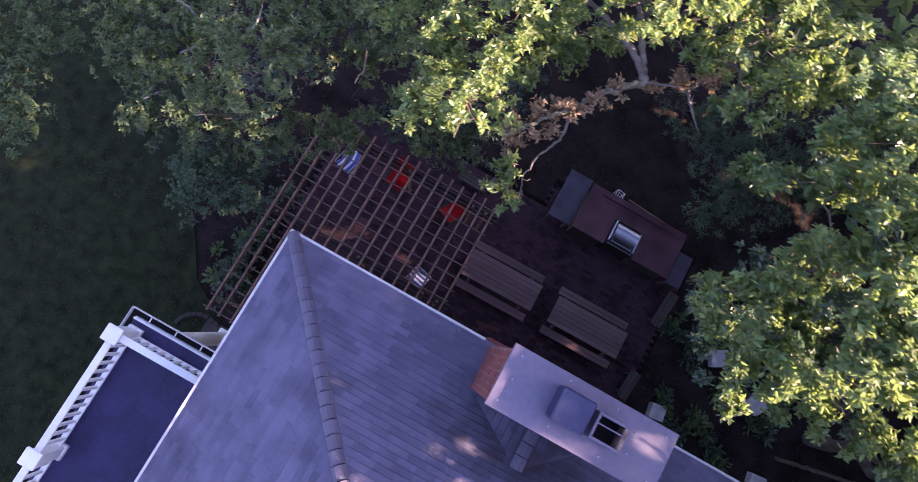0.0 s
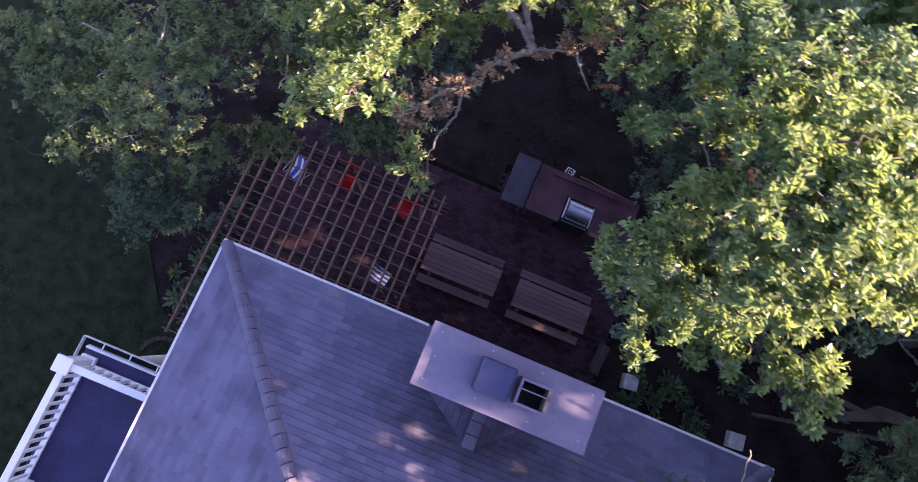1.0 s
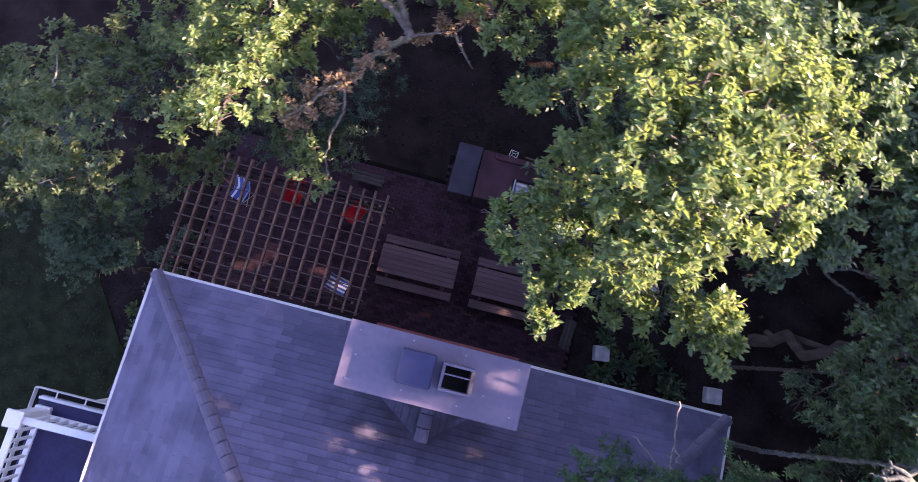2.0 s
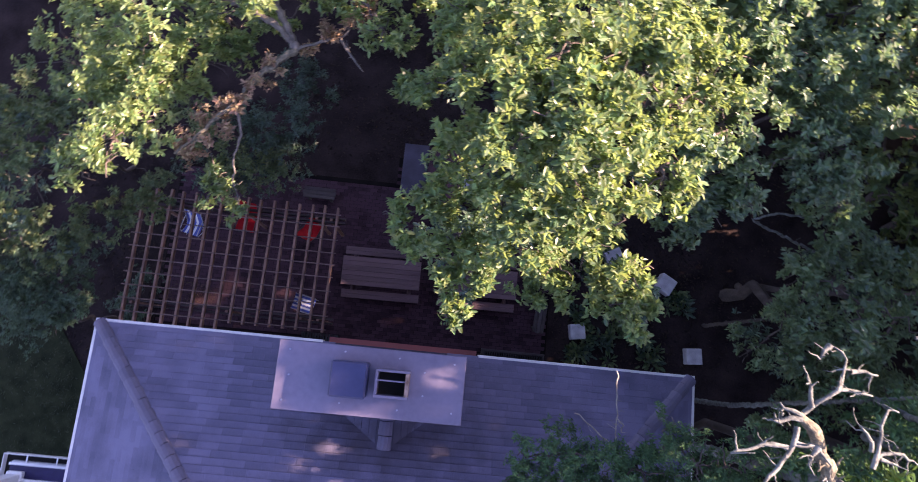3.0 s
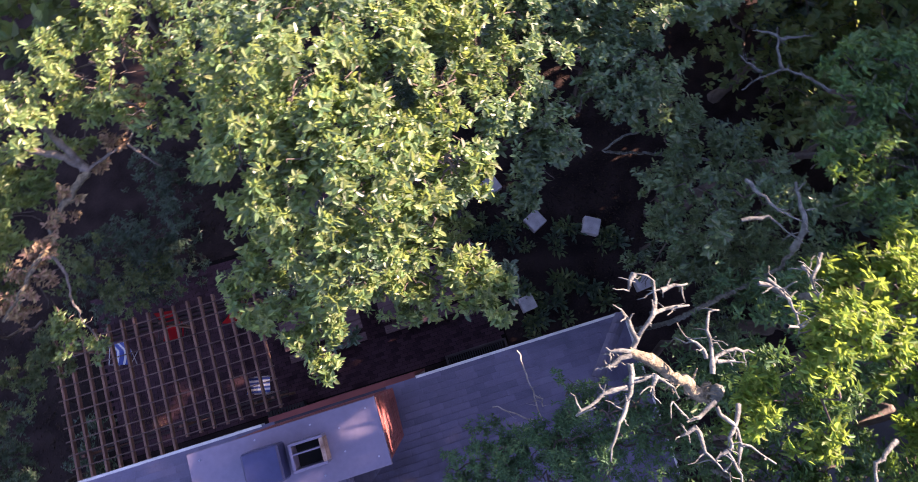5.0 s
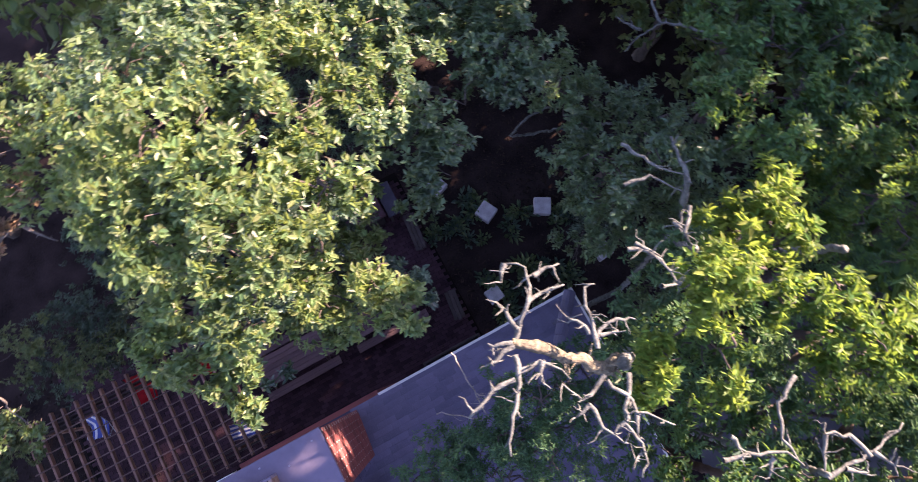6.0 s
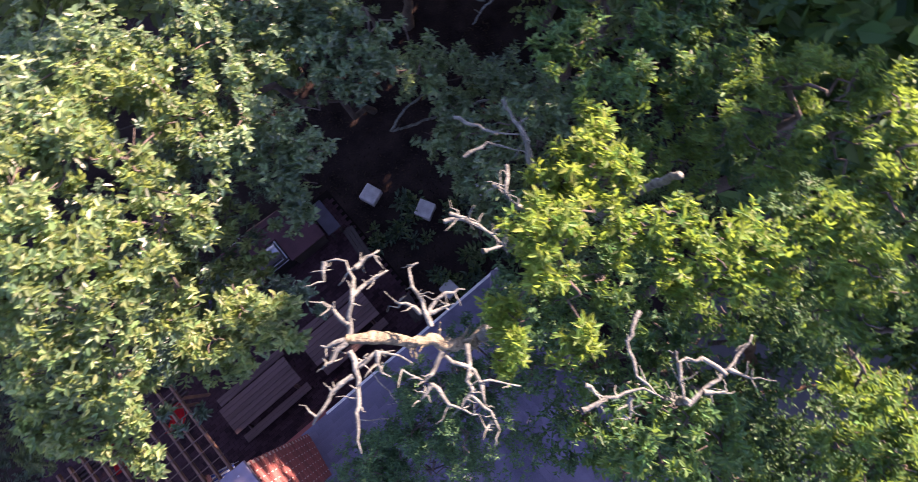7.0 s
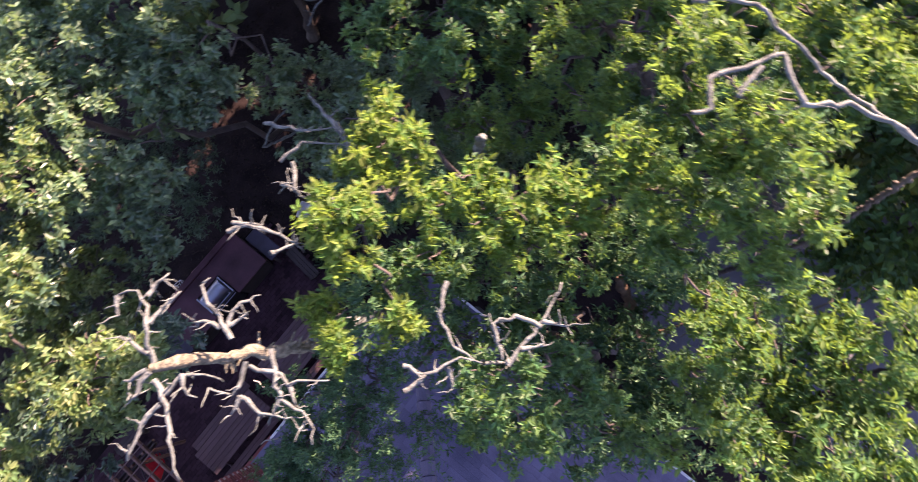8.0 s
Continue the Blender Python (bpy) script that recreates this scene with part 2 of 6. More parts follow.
def box(x0, x1, y0, y1, z0, z1, bevel=0.0, bm=None):
    bm = bm or bmesh.new()
    made = bmesh.ops.create_cube(bm, size=1)["verts"]
    for v in made:
        v.co = Vector(((x0 + x1) / 2 + v.co.x * (x1 - x0), (y0 + y1) / 2 + v.co.y * (y1 - y0), (z0 + z1) / 2 + v.co.z * (z1 - z0)))
    if bevel:
        edges = list({e for v in made for e in v.link_edges})
        bmesh.ops.bevel(bm, geom=edges, offset=bevel, segments=1, affect="EDGES", profile=0.7)
    return bm


def rod(a, b, r, sides=8, bm=None, r2=None):
    """A round bar from a to b."""
    bm = bm or bmesh.new()
    a, b = Vector(a), Vector(b)
    m = Matrix.Translation((a + b) / 2) @ (b - a).to_track_quat("Z", "Y").to_matrix().to_4x4()
    bmesh.ops.create_cone(bm, cap_ends=True, segments=sides, radius1=r, radius2=r if r2 is None else r2, depth=(b - a).length, matrix=m)
    return bm


def slab(points, z0, z1, bm=None):
    """A prism over a plan outline."""
    bm = bm or bmesh.new()
    low = [bm.verts.new((x, y, z0)) for x, y in points]
    top = [bm.verts.new((x, y, z1)) for x, y in points]
    n = len(points)
    bm.faces.new(top)
    bm.faces.new(low[::-1])
    for i in range(n):
        bm.faces.new((low[i], low[(i + 1) % n], top[(i + 1) % n], top[i]))
    return bm


def from_arrays(name, verts, faces, mat, parent=None, smooth=False):
    """A mesh object from arrays of vertices and of faces of one size."""
    me = bpy.data.meshes.new(name)
    faces = np.asarray(faces, np.int32)
    count, size = faces.shape
    me.vertices.add(len(verts))
    me.vertices.foreach_set("co", np.asarray(verts, np.float32).ravel())
    me.loops.add(count * size)
    me.loops.foreach_set("vertex_index", faces.ravel())
    me.polygons.add(count)
    me.polygons.foreach_set("loop_start", np.arange(0, count * size, size, dtype=np.int32))
    me.polygons.foreach_set("use_smooth", np.full(count, smooth))
    me.update(calc_edges=True)
    me.materials.append(mat)
    ob = new(name, me)
    ob.parent = parent
    return ob


class Wood:
    """Tapered round limbs, gathered for one mesh."""

    def __init__(self, sides=7):
        self.v, self.f, self.n, self.sides = [], [], 0, sides

    def limb(self, points, radii):
        pts = np.asarray(points, float)
        steps = np.gradient(pts, axis=0)
        steps /= np.linalg.norm(steps, axis=1, keepdims=True) + 1e-9
        side = np.cross(steps[0], (0.3, 0.2, 1.0) if abs(steps[0][2]) < 0.9 else (1, 0, 0))
        ang = np.arange(self.sides) * 2 * np.pi / self.sides
        for i, (p, d) in enumerate(zip(pts, steps)):
            side = side - d * (side @ d)
            side /= np.linalg.norm(side) + 1e-9
            up = np.cross(d, side)
            self.v.append(p + radii[i] * (np.cos(ang)[:, None] * side + np.sin(ang)[:, None] * up))
            if i:
                a = self.n + (i - 1) * self.sides
                k = np.arange(self.sides)
                self.f.append(np.stack([a + k, a + (k + 1) % self.sides, a + self.sides + (k + 1) % self.sides, a + self.sides + k], 1))
        self.n += len(pts) * self.sides
        self.cap(pts[-1] + steps[-1] * radii[-1] * 0.5)

    def cap(self, tip):
        self.v.append(np.repeat(tip[None], self.sides, 0))
        a, k = self.n - self.sides, np.arange(self.sides)
        self.f.append(np.stack([a + k, a + (k + 1) % self.sides, a + self.sides + (k + 1) % self.sides, a + self.sides + k], 1))
        self.n += self.sides

    def done(self, name, mat, parent):
        return from_arrays(name, np.concatenate(self.v), np.concatenate(self.f), mat, parent, True)


def bend(a, b, rng, wiggle=0.12, steps=7, sag=0.0):
    """A crooked way from a to b."""
    a, b = np.asarray(a, float), np.asarray(b, float)
    t = np.linspace(0, 1, steps)[:, None]
    size = np.linalg.norm(b - a)
    kink = rng.normal(0, 1, (steps, 3)) * wiggle * size * 0.35
    kink[0] = kink[-1] = 0
    arch = np.sin(np.pi * t) * np.array([0, 0, -sag * size])
    return a + (b - a) * t + kink + arch


LEAF_AT = np.array([0.0, 0.32, 0.32, 0.72, 0.72, 1.0])
LEAF_WIDE = np.array([0.0, 0.46, -0.46, 0.38, -0.38, 0.0])


def leaves(base, way, face, length, width, fold=0.16, droop=0.12):
    """Vertices and faces of folded leaves that start at base, run along way and face along face."""
    n = len(base)
    way = way / np.linalg.norm(way, axis=1, keepdims=True)
    face = face - way * (face * way).sum(1, keepdims=True)
    face /= np.linalg.norm(face, axis=1, keepdims=True) + 1e-9
    side = np.cross(way, face)
    out = np.empty((n, 6, 3))
    for k in range(6):
        out[:, k] = (base + way * (length * LEAF_AT[k])[:, None] + side * (width * LEAF_WIDE[k])[:, None]
                     + face * (abs(LEAF_WIDE[k]) * fold * width * 2 - droop * length * LEAF_AT[k] ** 2)[:, None])
    k = np.arange(n)[:, None] * 6
    return out.reshape(-1, 3), np.concatenate([k + [0, 1, 3, 5], k + [0, 5, 4, 2]])


def unit(v):
    return v / (np.linalg.norm(v, axis=-1, keepdims=True) + 1e-9)


def crown(name, clusters, mat, parent, seed, size=0.1, per_area=520, slim=0.42, whorl=7, flat=0.72, up=0.85, gaps=0.16):
    """Leaf rosettes at the twig ends of many small boughs, each x, y, z, radius, with gaps between the sprays."""
    rng = np.random.default_rng(seed)
    spots, ways = [], []
    for x, y, z, r in clusters:
        n = max(10, int(per_area * (r * r + 0.01) / (1 - gaps)))
        m = max(5, int(8 + 70 * r * r))
        tuft = unit(rng.normal(0, 1, (m, 3)) + (0, 0, 0.4))
        reach = rng.uniform(0.4, 1.22, (m, 1))
        pick = rng.integers(0, m, n)
        loose = unit(rng.normal(0, 1, (n, 3))) * rng.uniform(0.15, 1.0, (n, 1)) ** 0.7
        spots.append(np.array([x, y, z]) + (tuft * reach)[pick] * r * (1, 1, flat) + loose * (0.05 + 0.19 * r) * (1, 1, 0.8))
        ways.append(unit(tuft[pick] * 0.8 + loose * 0.8 + (0, 0, up) + rng.normal(0, 0.25, (n, 3))))
    spots, ways = np.concatenate(spots), np.concatenate(ways)
    # open the crown where a coarse pattern of the twigs runs thin
    wide = 1.0 / max(0.12, np.median([c[3] for c in clusters]))
    thin = np.array([noise.noise(p * wide * 1.3) + 0.6 * noise.noise(p * wide * 3.1) for p in map(Vector, spots)])
    stay = thin > np.quantile(thin, gaps)
    spots, ways = spots[stay], ways[stay]
    n = len(spots)
    a = unit(np.cross(ways, rng.normal(0, 1, (n, 3))))
    b = np.cross(ways, a)
    turn = np.arange(whorl) * 2.4 + rng.uniform(0, 6.28, (n, 1))
    lean = rng.uniform(0.7, 1.6, (n, whorl))
    out = a[:, None] * np.cos(turn)[..., None] + b[:, None] * np.sin(turn)[..., None]
    way = out * np.sin(lean)[..., None] + ways[:, None] * np.cos(lean)[..., None]
    base = spots[:, None] + ways[:, None] * (np.arange(whorl) * -0.14 * size)[:, None] + rng.normal(0, 0.1 * size, (n, whorl, 3))
    face = np.broadcast_to(ways[:, None], way.shape) + rng.normal(0, 0.45, way.shape)
    length = size * rng.uniform(0.5, 1.3, n * whorl)
    v, f = leaves(base.reshape(-1, 3), way.reshape(-1, 3), face.reshape(-1, 3), length, length * slim * rng.uniform(0.8, 1.2, n * whorl), 0.2, 0.16)
    return from_arrays(name, v, f, mat, parent)


def tree(name, label, category, base, fork, clusters, leaf, seed, size=0.1, trunk=0.16, per_area=520, slim=0.42, bark=None, group="", flat=0.72, whorl=7, deep=(0.0, 0.0), inner=None, twigs=4, lean=(0, 0), thin=1.15, gaps=0.16):
    """A trunk that forks into a limb for each bough, and a crown of leaves."""
    rng = np.random.default_rng(seed + 1000)
    top = thing(name, label, category, *base, group=group)
    off = np.array(base)
    # Added lower boughs block sun; their darker leaf tone stands for shade.
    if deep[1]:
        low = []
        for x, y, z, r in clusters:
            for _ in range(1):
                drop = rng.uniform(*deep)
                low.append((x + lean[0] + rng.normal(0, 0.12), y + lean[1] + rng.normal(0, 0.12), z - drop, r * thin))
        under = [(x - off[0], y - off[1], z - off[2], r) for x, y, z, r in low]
        crown("shaded_inner_crown", under, inner or leaf, top, seed + 500, size, per_area * 0.34, slim, whorl, flat, gaps=gaps)
    local = [(x - off[0], y - off[1], z - off[2], r) for x, y, z, r in clusters]
    fork = np.asarray(fork, float) - off
    wood = Wood()
    wood.limb(bend((0, 0, -0.1), fork, rng, 0.05, 8), np.linspace(trunk, trunk * 0.62, 8) * (1 + 0.4 * np.exp(-np.arange(8) * 1.5)))
    reach = [np.linalg.norm(np.array(c[:3]) - fork) for c in local]
    done = [(fork, trunk * 0.6)]
    for i in np.argsort(reach):
        c = np.array(local[i][:3]) - (0, 0, 0.15 * local[i][3])
        start, thick = min(done, key=lambda s: np.linalg.norm(s[0] - c) + 0.25 * np.linalg.norm(s[0] - fork))
        thick = max(0.012, thick * 0.62)
        wood.limb(bend(start, c, rng, 0.2, 8, 0.05), np.linspace(thick, max(0.008, thick * 0.45), 8))
        done.append((c, max(0.012, thick * 0.6)))
        for _ in range(twigs):
            tip = c + unit(rng.normal(0, 1, 3) + (0, 0, 0.4)) * local[i][3] * rng.uniform(0.7, 1.05)
            wood.limb(bend(c, tip, rng, 0.25, 5), np.linspace(0.010, 0.004, 5))
    wood.done("trunk", bark or BARK, top)
    crown("crown", local, leaf, top, seed, size, per_area, slim, whorl, flat, gaps=gaps)
    return top


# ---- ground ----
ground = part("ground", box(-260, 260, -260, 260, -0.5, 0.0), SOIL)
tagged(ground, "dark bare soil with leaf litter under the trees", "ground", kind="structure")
lawn_edge = [(-40, -40), (-1.9, -40), (-1.9, -2.5), (-2.5, -2.2), (-3.0, -1.9), (-3.5, -1.2), (-4.1, -0.4), (-4.7, 0.6), (-6, 2.2), (-9, 5), (-14, 9), (-40, 12)]
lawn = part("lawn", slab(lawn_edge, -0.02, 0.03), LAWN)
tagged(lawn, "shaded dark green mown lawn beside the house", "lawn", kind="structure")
drive = part("driveway", slab([(11.4, -60), (19.5, -60), (19.5, -2.5), (15.0, -3.0), (12.2, -4.0), (11.2, -7)], -0.02, 0.04), ASPHALT)
tagged(drive, "grey asphalt driveway under the trees", "driveway", kind="structure")
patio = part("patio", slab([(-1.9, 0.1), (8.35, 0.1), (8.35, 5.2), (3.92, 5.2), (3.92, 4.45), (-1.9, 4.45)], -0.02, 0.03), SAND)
tagged(patio, "dark brick patio behind the house", "patio", kind="structure")

# ---- house ----
EAVE, PITCH, WIDE, DEEP = 6.38, 0.505, 9.58, 9.4
house = thing("house", "two-storey house with a grey shingled hip roof", "house")
HALF = DEEP / 2
PEAK = EAVE + HALF * PITCH
bm = bmesh.new()
corners = [bm.verts.new(p) for p in ((0, 0, EAVE), (WIDE, 0, EAVE), (WIDE, -DEEP, EAVE), (0, -DEEP, EAVE))]
ends = [bm.verts.new((HALF, -HALF, PEAK)), bm.verts.new((WIDE - HALF, -HALF, PEAK))]
bm.faces.new((corners[0], corners[1], ends[1], ends[0]))
bm.faces.new((corners[1], corners[2], ends[1]))
bm.faces.new((corners[2], corners[3], ends[0], ends[1]))
bm.faces.new((corners[3], corners[0], ends[0]))
bm.faces.new(corners[::-1])
bmesh.ops.recalc_face_normals(bm, faces=bm.faces)
bmesh.ops.translate(bm, verts=bm.verts, vec=(0, 0, -0.012))
roof = part("roof", bm, GAPDARK, house)
part("wall", box(0.45, WIDE - 0.45, -DEEP + 0.45, -0.45, 0, EAVE - 0.02), SIDING, house)
for name, args in (("drip_edge", (-0.03, 3.55, -0.018, 0.026)), ("drip_edge", (6.05, WIDE + 0.03, -0.018, 0.026)), ("drip_edge", (-0.03, WIDE + 0.03, -DEEP - 0.03, -DEEP + 0.012)),
                   ("drip_edge", (-0.03, 0.012, -DEEP + 0.012, -0.012)), ("drip_edge", (WIDE - 0.012, WIDE + 0.03, -DEEP + 0.012, -0.012))):
    part(name, box(*args, EAVE - 0.16, EAVE + 0.022, 0.004), DRIP, house, "white metal drip edge")

# ---- chimney ----
chimney = thing("chimney", "red brick chimney with a metal cap", "chimney")
CX0, CX1, CY0, CY1, CAPZ = 3.66, 5.66, -0.76, -0.04, 9.29
part("core", box(CX0 + 0.009, CX1 - 0.009, CY0 + 0.009, CY1 - 0.009, 0, CAPZ - 0.05), MORTAR, chimney)
part("base", box(CX0 - 0.04, 6.02, CY0 + 0.3, 0.035, 0, 6.16), MORTAR, chimney)
part("shoulder", slab([(CX0 - 0.045, -0.03), (6.03, -0.03), (6.03, 0.085), (CX0 - 0.045, 0.085)], 6.16, 6.20), BRICK, chimney)
part("cap", box(CX0 - 0.11, CX1 + 0.02, CY0 - 0.025, CY1 + 0.02, CAPZ - 0.05, CAPZ, 0.006), CAPMETAL, chimney, "flat grey metal chimney cap")

# chimney top: a closed flue box and an open flue
part("flue_box", box(4.20, 4.60, -0.575, -0.185, CAPZ, CAPZ + 0.30, 0.02), BOXMETAL, chimney, "blue-grey sheet metal flue box")
flue = part("flue_frame", box(4.68, 5.06, -0.545, -0.515, CAPZ, CAPZ + 0.22, 0.004), CAPMETAL, chimney, "open flue with a rusty rim")
part("rim", box(4.68, 5.06, -0.265, -0.235, CAPZ, CAPZ + 0.22, 0.004), CAPMETAL, flue)
part("rim", box(4.68, 4.715, -0.515, -0.265, CAPZ, CAPZ + 0.22, 0.004), CAPMETAL, flue)
# The east rim's warm colour holds both rust and low sunlight.
part("rim", box(5.015, 5.06, -0.515, -0.265, CAPZ, CAPZ + 0.22, 0.004), SUNLITRUST, flue, "rusty flue rim in a sunlit tone")
part("divider", box(4.715, 5.015, -0.365, -0.35, CAPZ + 0.10, CAPZ + 0.215), CAPMETAL, flue)
# A black sheet stands in for the shade down the open flue.
part("flue_dark_sheet", box(4.715, 5.015, -0.515, -0.265, CAPZ, CAPZ + 0.012), BLACK, flue, "black sheet for the dark inside of the flue")
for sx, sy in ((3.68, -0.12), (3.70, -0.40), (3.66, -0.68), (4.30, -0.09), (4.92, -0.11), (4.30, -0.66), (4.95, -0.68), (5.55, -0.12), (5.56, -0.66), (5.22, -0.24), (5.22, -0.5)):
    part("screw", rod((sx, sy, CAPZ - 0.01), (sx, sy, CAPZ + 0.012), 0.011, 8), STEEL, chimney)
# cricket behind the chimney
cz = EAVE + 0.77 * PITCH
bm = bmesh.new()
cv = [bm.verts.new(p) for p in ((CX0, CY0, cz), (CX1, CY0, cz), (4.74, CY0, cz + 0.36), (4.74, CY0 - 0.71, cz + 0.36), (CX0, CY0, cz - 0.25), (CX1, CY0, cz - 0.25), (4.74, CY0 - 0.71, cz + 0.1))]
for f in ((0, 2, 3), (1, 3, 2), (0, 4, 5, 1, 2), (0, 3, 6, 4), (1, 5, 6, 3)):
    bm.faces.new([cv[i] for i in f])
bmesh.ops.recalc_face_normals(bm, faces=bm.faces)
cricket = part("cricket", bm, GAPDARK, house)
for cx in (CX0, CX1):
    foot, near, back = Vector((cx, CY0, cz)), Vector((4.74, CY0, cz + 0.36)), Vector((4.74, CY0 - 0.71, cz + 0.36))
    up = (near - foot).cross(back - foot).normalized()
    up = up if up.z > 0 else -up
    for k in range(9):
        s0, s1 = 0.02 + k * 0.108, 0.02 + k * 0.108 + 0.098
        rim = [foot.lerp(near, s0), foot.lerp(back, s0), foot.lerp(back, s1), foot.lerp(near, s1)]
        bm = bmesh.new()
        lo = [bm.verts.new(p) for p in rim]
        hi = [bm.verts.new(p + up * h) for p, h in zip(rim, (0.016, 0.016, 0.006, 0.006))]
        for i in range(4):
            bm.faces.new((lo[i], lo[(i + 1) % 4], hi[(i + 1) % 4], hi[i]))
        bm.faces.new(hi)
        bmesh.ops.recalc_face_normals(bm, faces=bm.faces)
        part("shingle_strip", bm, SHINGLE, cricket)

# ---- porch with a flat roof and a white railing ----
porch = thing("porch", "white porch with a flat dark roof and railing", "porch")
PZ, PX, PY = 4.14, -2.22, -2.74
part("deck", box(PX, 0.42, -12, PY, PZ - 0.06, PZ, 0.01), MEMBRANE, porch, "dark flat membrane roof")
part("fascia", box(PX - 0.02, 0.42, -12, PY + 0.02, PZ - 0.34, PZ - 0.062), WHITE, porch)
part("edge_trim", box(PX - 0.012, 0.42, PY - 0.03, PY + 0.012, PZ + 0.002, PZ + 0.022), WHITE, porch)
gutter = thing("gutter", "white metal gutter round the porch roof", "gutter")
for name, a in (("gutter_bottom", (PX - 0.15, 0.42, PY + 0.024, PY + 0.14, PZ - 0.14, PZ - 0.13)), ("gutter_lip", (PX - 0.16, 0.42, PY + 0.14, PY + 0.152, PZ - 0.14, PZ - 0.01)), ("gutter_end", (PX - 0.162, PX - 0.15, PY + 0.02, PY + 0.139, PZ - 0.14, PZ - 0.01))):
    part(name, box(*a), BLACK if name == "gutter_bottom" else WHITE, gutter, "dark debris on the gutter bottom" if name == "gutter_bottom" else "")
part("gutter_bottom", box(PX - 0.15, PX - 0.022, -12, PY + 0.02, PZ - 0.14, PZ - 0.13), BLACK, gutter, "dark debris on the gutter bottom")
part("gutter_lip", box(PX - 0.162, PX - 0.15, -12, PY + 0.019, PZ - 0.14, PZ - 0.01), WHITE, gutter)
for gx in (-1.95, -1.40, -0.85, -0.30):
    part("bracket", box(gx - 0.012, gx + 0.012, PY + 0.012, PY + 0.14, PZ - 0.03, PZ - 0.015), WHITE, gutter)

railing = thing("railing", "white painted railing on the porch roof", "railing")
RZ, RX, RY = PZ + 0.80, -2.06, -3.02
for i, (px, py) in enumerate(((RX, RY), (RX, -5.38), (RX, -7.74), (RX, -10.1))):
    post = part("post", box(px - 0.11, px + 0.11, py - 0.11, py + 0.11, PZ, RZ + 0.03, 0.006), WHITE, railing)
    part("post_cap", box(px - 0.15, px + 0.15, py - 0.15, py + 0.15, RZ + 0.03, RZ + 0.085, 0.012), WHITE, post)
    part("post_base", box(px - 0.145, px + 0.145, py - 0.145, py + 0.145, PZ, PZ + 0.10, 0.012), WHITE, post)
part("top_rail", box(RX + 0.11, 0.30, RY - 0.065, RY + 0.065, RZ - 0.05, RZ, 0.01), WHITE, railing)
part("bottom_rail", box(RX + 0.11, 0.30, RY - 0.035, RY + 0.035, PZ + 0.08, PZ + 0.13, 0.008), WHITE, railing)
for py in (RY, -5.38, -7.74):
    part("top_rail", box(RX - 0.065, RX + 0.065, py - 2.25, py - 0.11, RZ - 0.05, RZ, 0.01), WHITE, railing)
    part("bottom_rail", box(RX - 0.05, RX + 0.05, py - 2.25, py - 0.11, PZ + 0.08, PZ + 0.13, 0.008), WHITE, railing)
first = part("baluster", box(-0.023, 0.023, -0.025, 0.025, PZ + 0.13, RZ - 0.05), WHITE, railing)
first.location = (RX + 0.11 + 0.09, RY, 0)
spots = [(RX + 0.20 + k * 0.172, RY) for k in range(1, 13)] + [(RX, s - 0.23 - k * 0.172) for s in (RY, -5.38, -7.74) for k in range(12)]
for bx, by in spots:
    ob = new("baluster", first.data)
    ob.parent, ob.location = railing, (bx, by, 0)

column = thing("column", "round white porch column on a square plinth", "column", -1.58, -2.87)
part("shaft", rod((0, 0, 0.16), (0, 0, PZ - 0.5), 0.17, 28, r2=0.145), WHITE, column)
part("plinth", box(-0.21, 0.21, -0.21, 0.21, 0, 0.14, 0.012), WHITE, column)
part("capital", box(-0.21, 0.21, -0.21, 0.21, PZ - 0.5, PZ - 0.345, 0.012), WHITE, column)
porch_floor = part("porch_floor", box(-2.2, 0.44, -12, -2.62, 0.0, 0.012 + 0.03), DARKWOOD)
tagged(porch_floor, "dark boarded porch floor", "floor", kind="structure")
edging = thing("bed_edging", "curved edging of brown paving stones", "edging", -2.22, -3.15)
for k in range(11):
    a = radians(20 + 15 * k)
    ob = part("edging_stone", box(-0.075, 0.075, -0.055, 0.055, -0.02, 0.08, 0.012), EDGESTONE, edging)
    ob.matrix_basis = pose(0.62 * math.cos(a), 0.54 * math.sin(a), 0, 0, 0, math.degrees(a) + 90)

# ---- pergola ----
pergola = thing("pergola", "weathered timber pergola with a lattice of slats", "pergola")
GZ = 2.02
for y0 in (2.78, 2.88, 0.40, 0.50):
    part("beam", box(-1.86, 2.96, y0, y0 + 0.04, GZ - 0.15, GZ, 0.004), DARKWOOD, pergola)
part("beam", box(-1.86, -0.55, -2.05, -2.01, GZ - 0.15, GZ, 0.004), DARKWOOD, pergola)
for px, py in ((-1.62, 2.85), (0.57, 2.85), (2.29, 2.85), (2.64, 2.85), (-1.62, 0.47), (0.55, 0.47), (2.25, 0.47), (2.64, 0.47), (-1.62, -1.95), (-0.66, -1.95)):
    part("post", box(px - 0.04, px + 0.04, py - 0.029, py + 0.029, 0.0, GZ - 0.152, 0.006), LATTICE, pergola)
    part("post_top", box(px - 0.035, px + 0.035, py - 0.029, py + 0.029, GZ - 0.15, GZ + 0.035, 0.006), LATTICE, pergola)
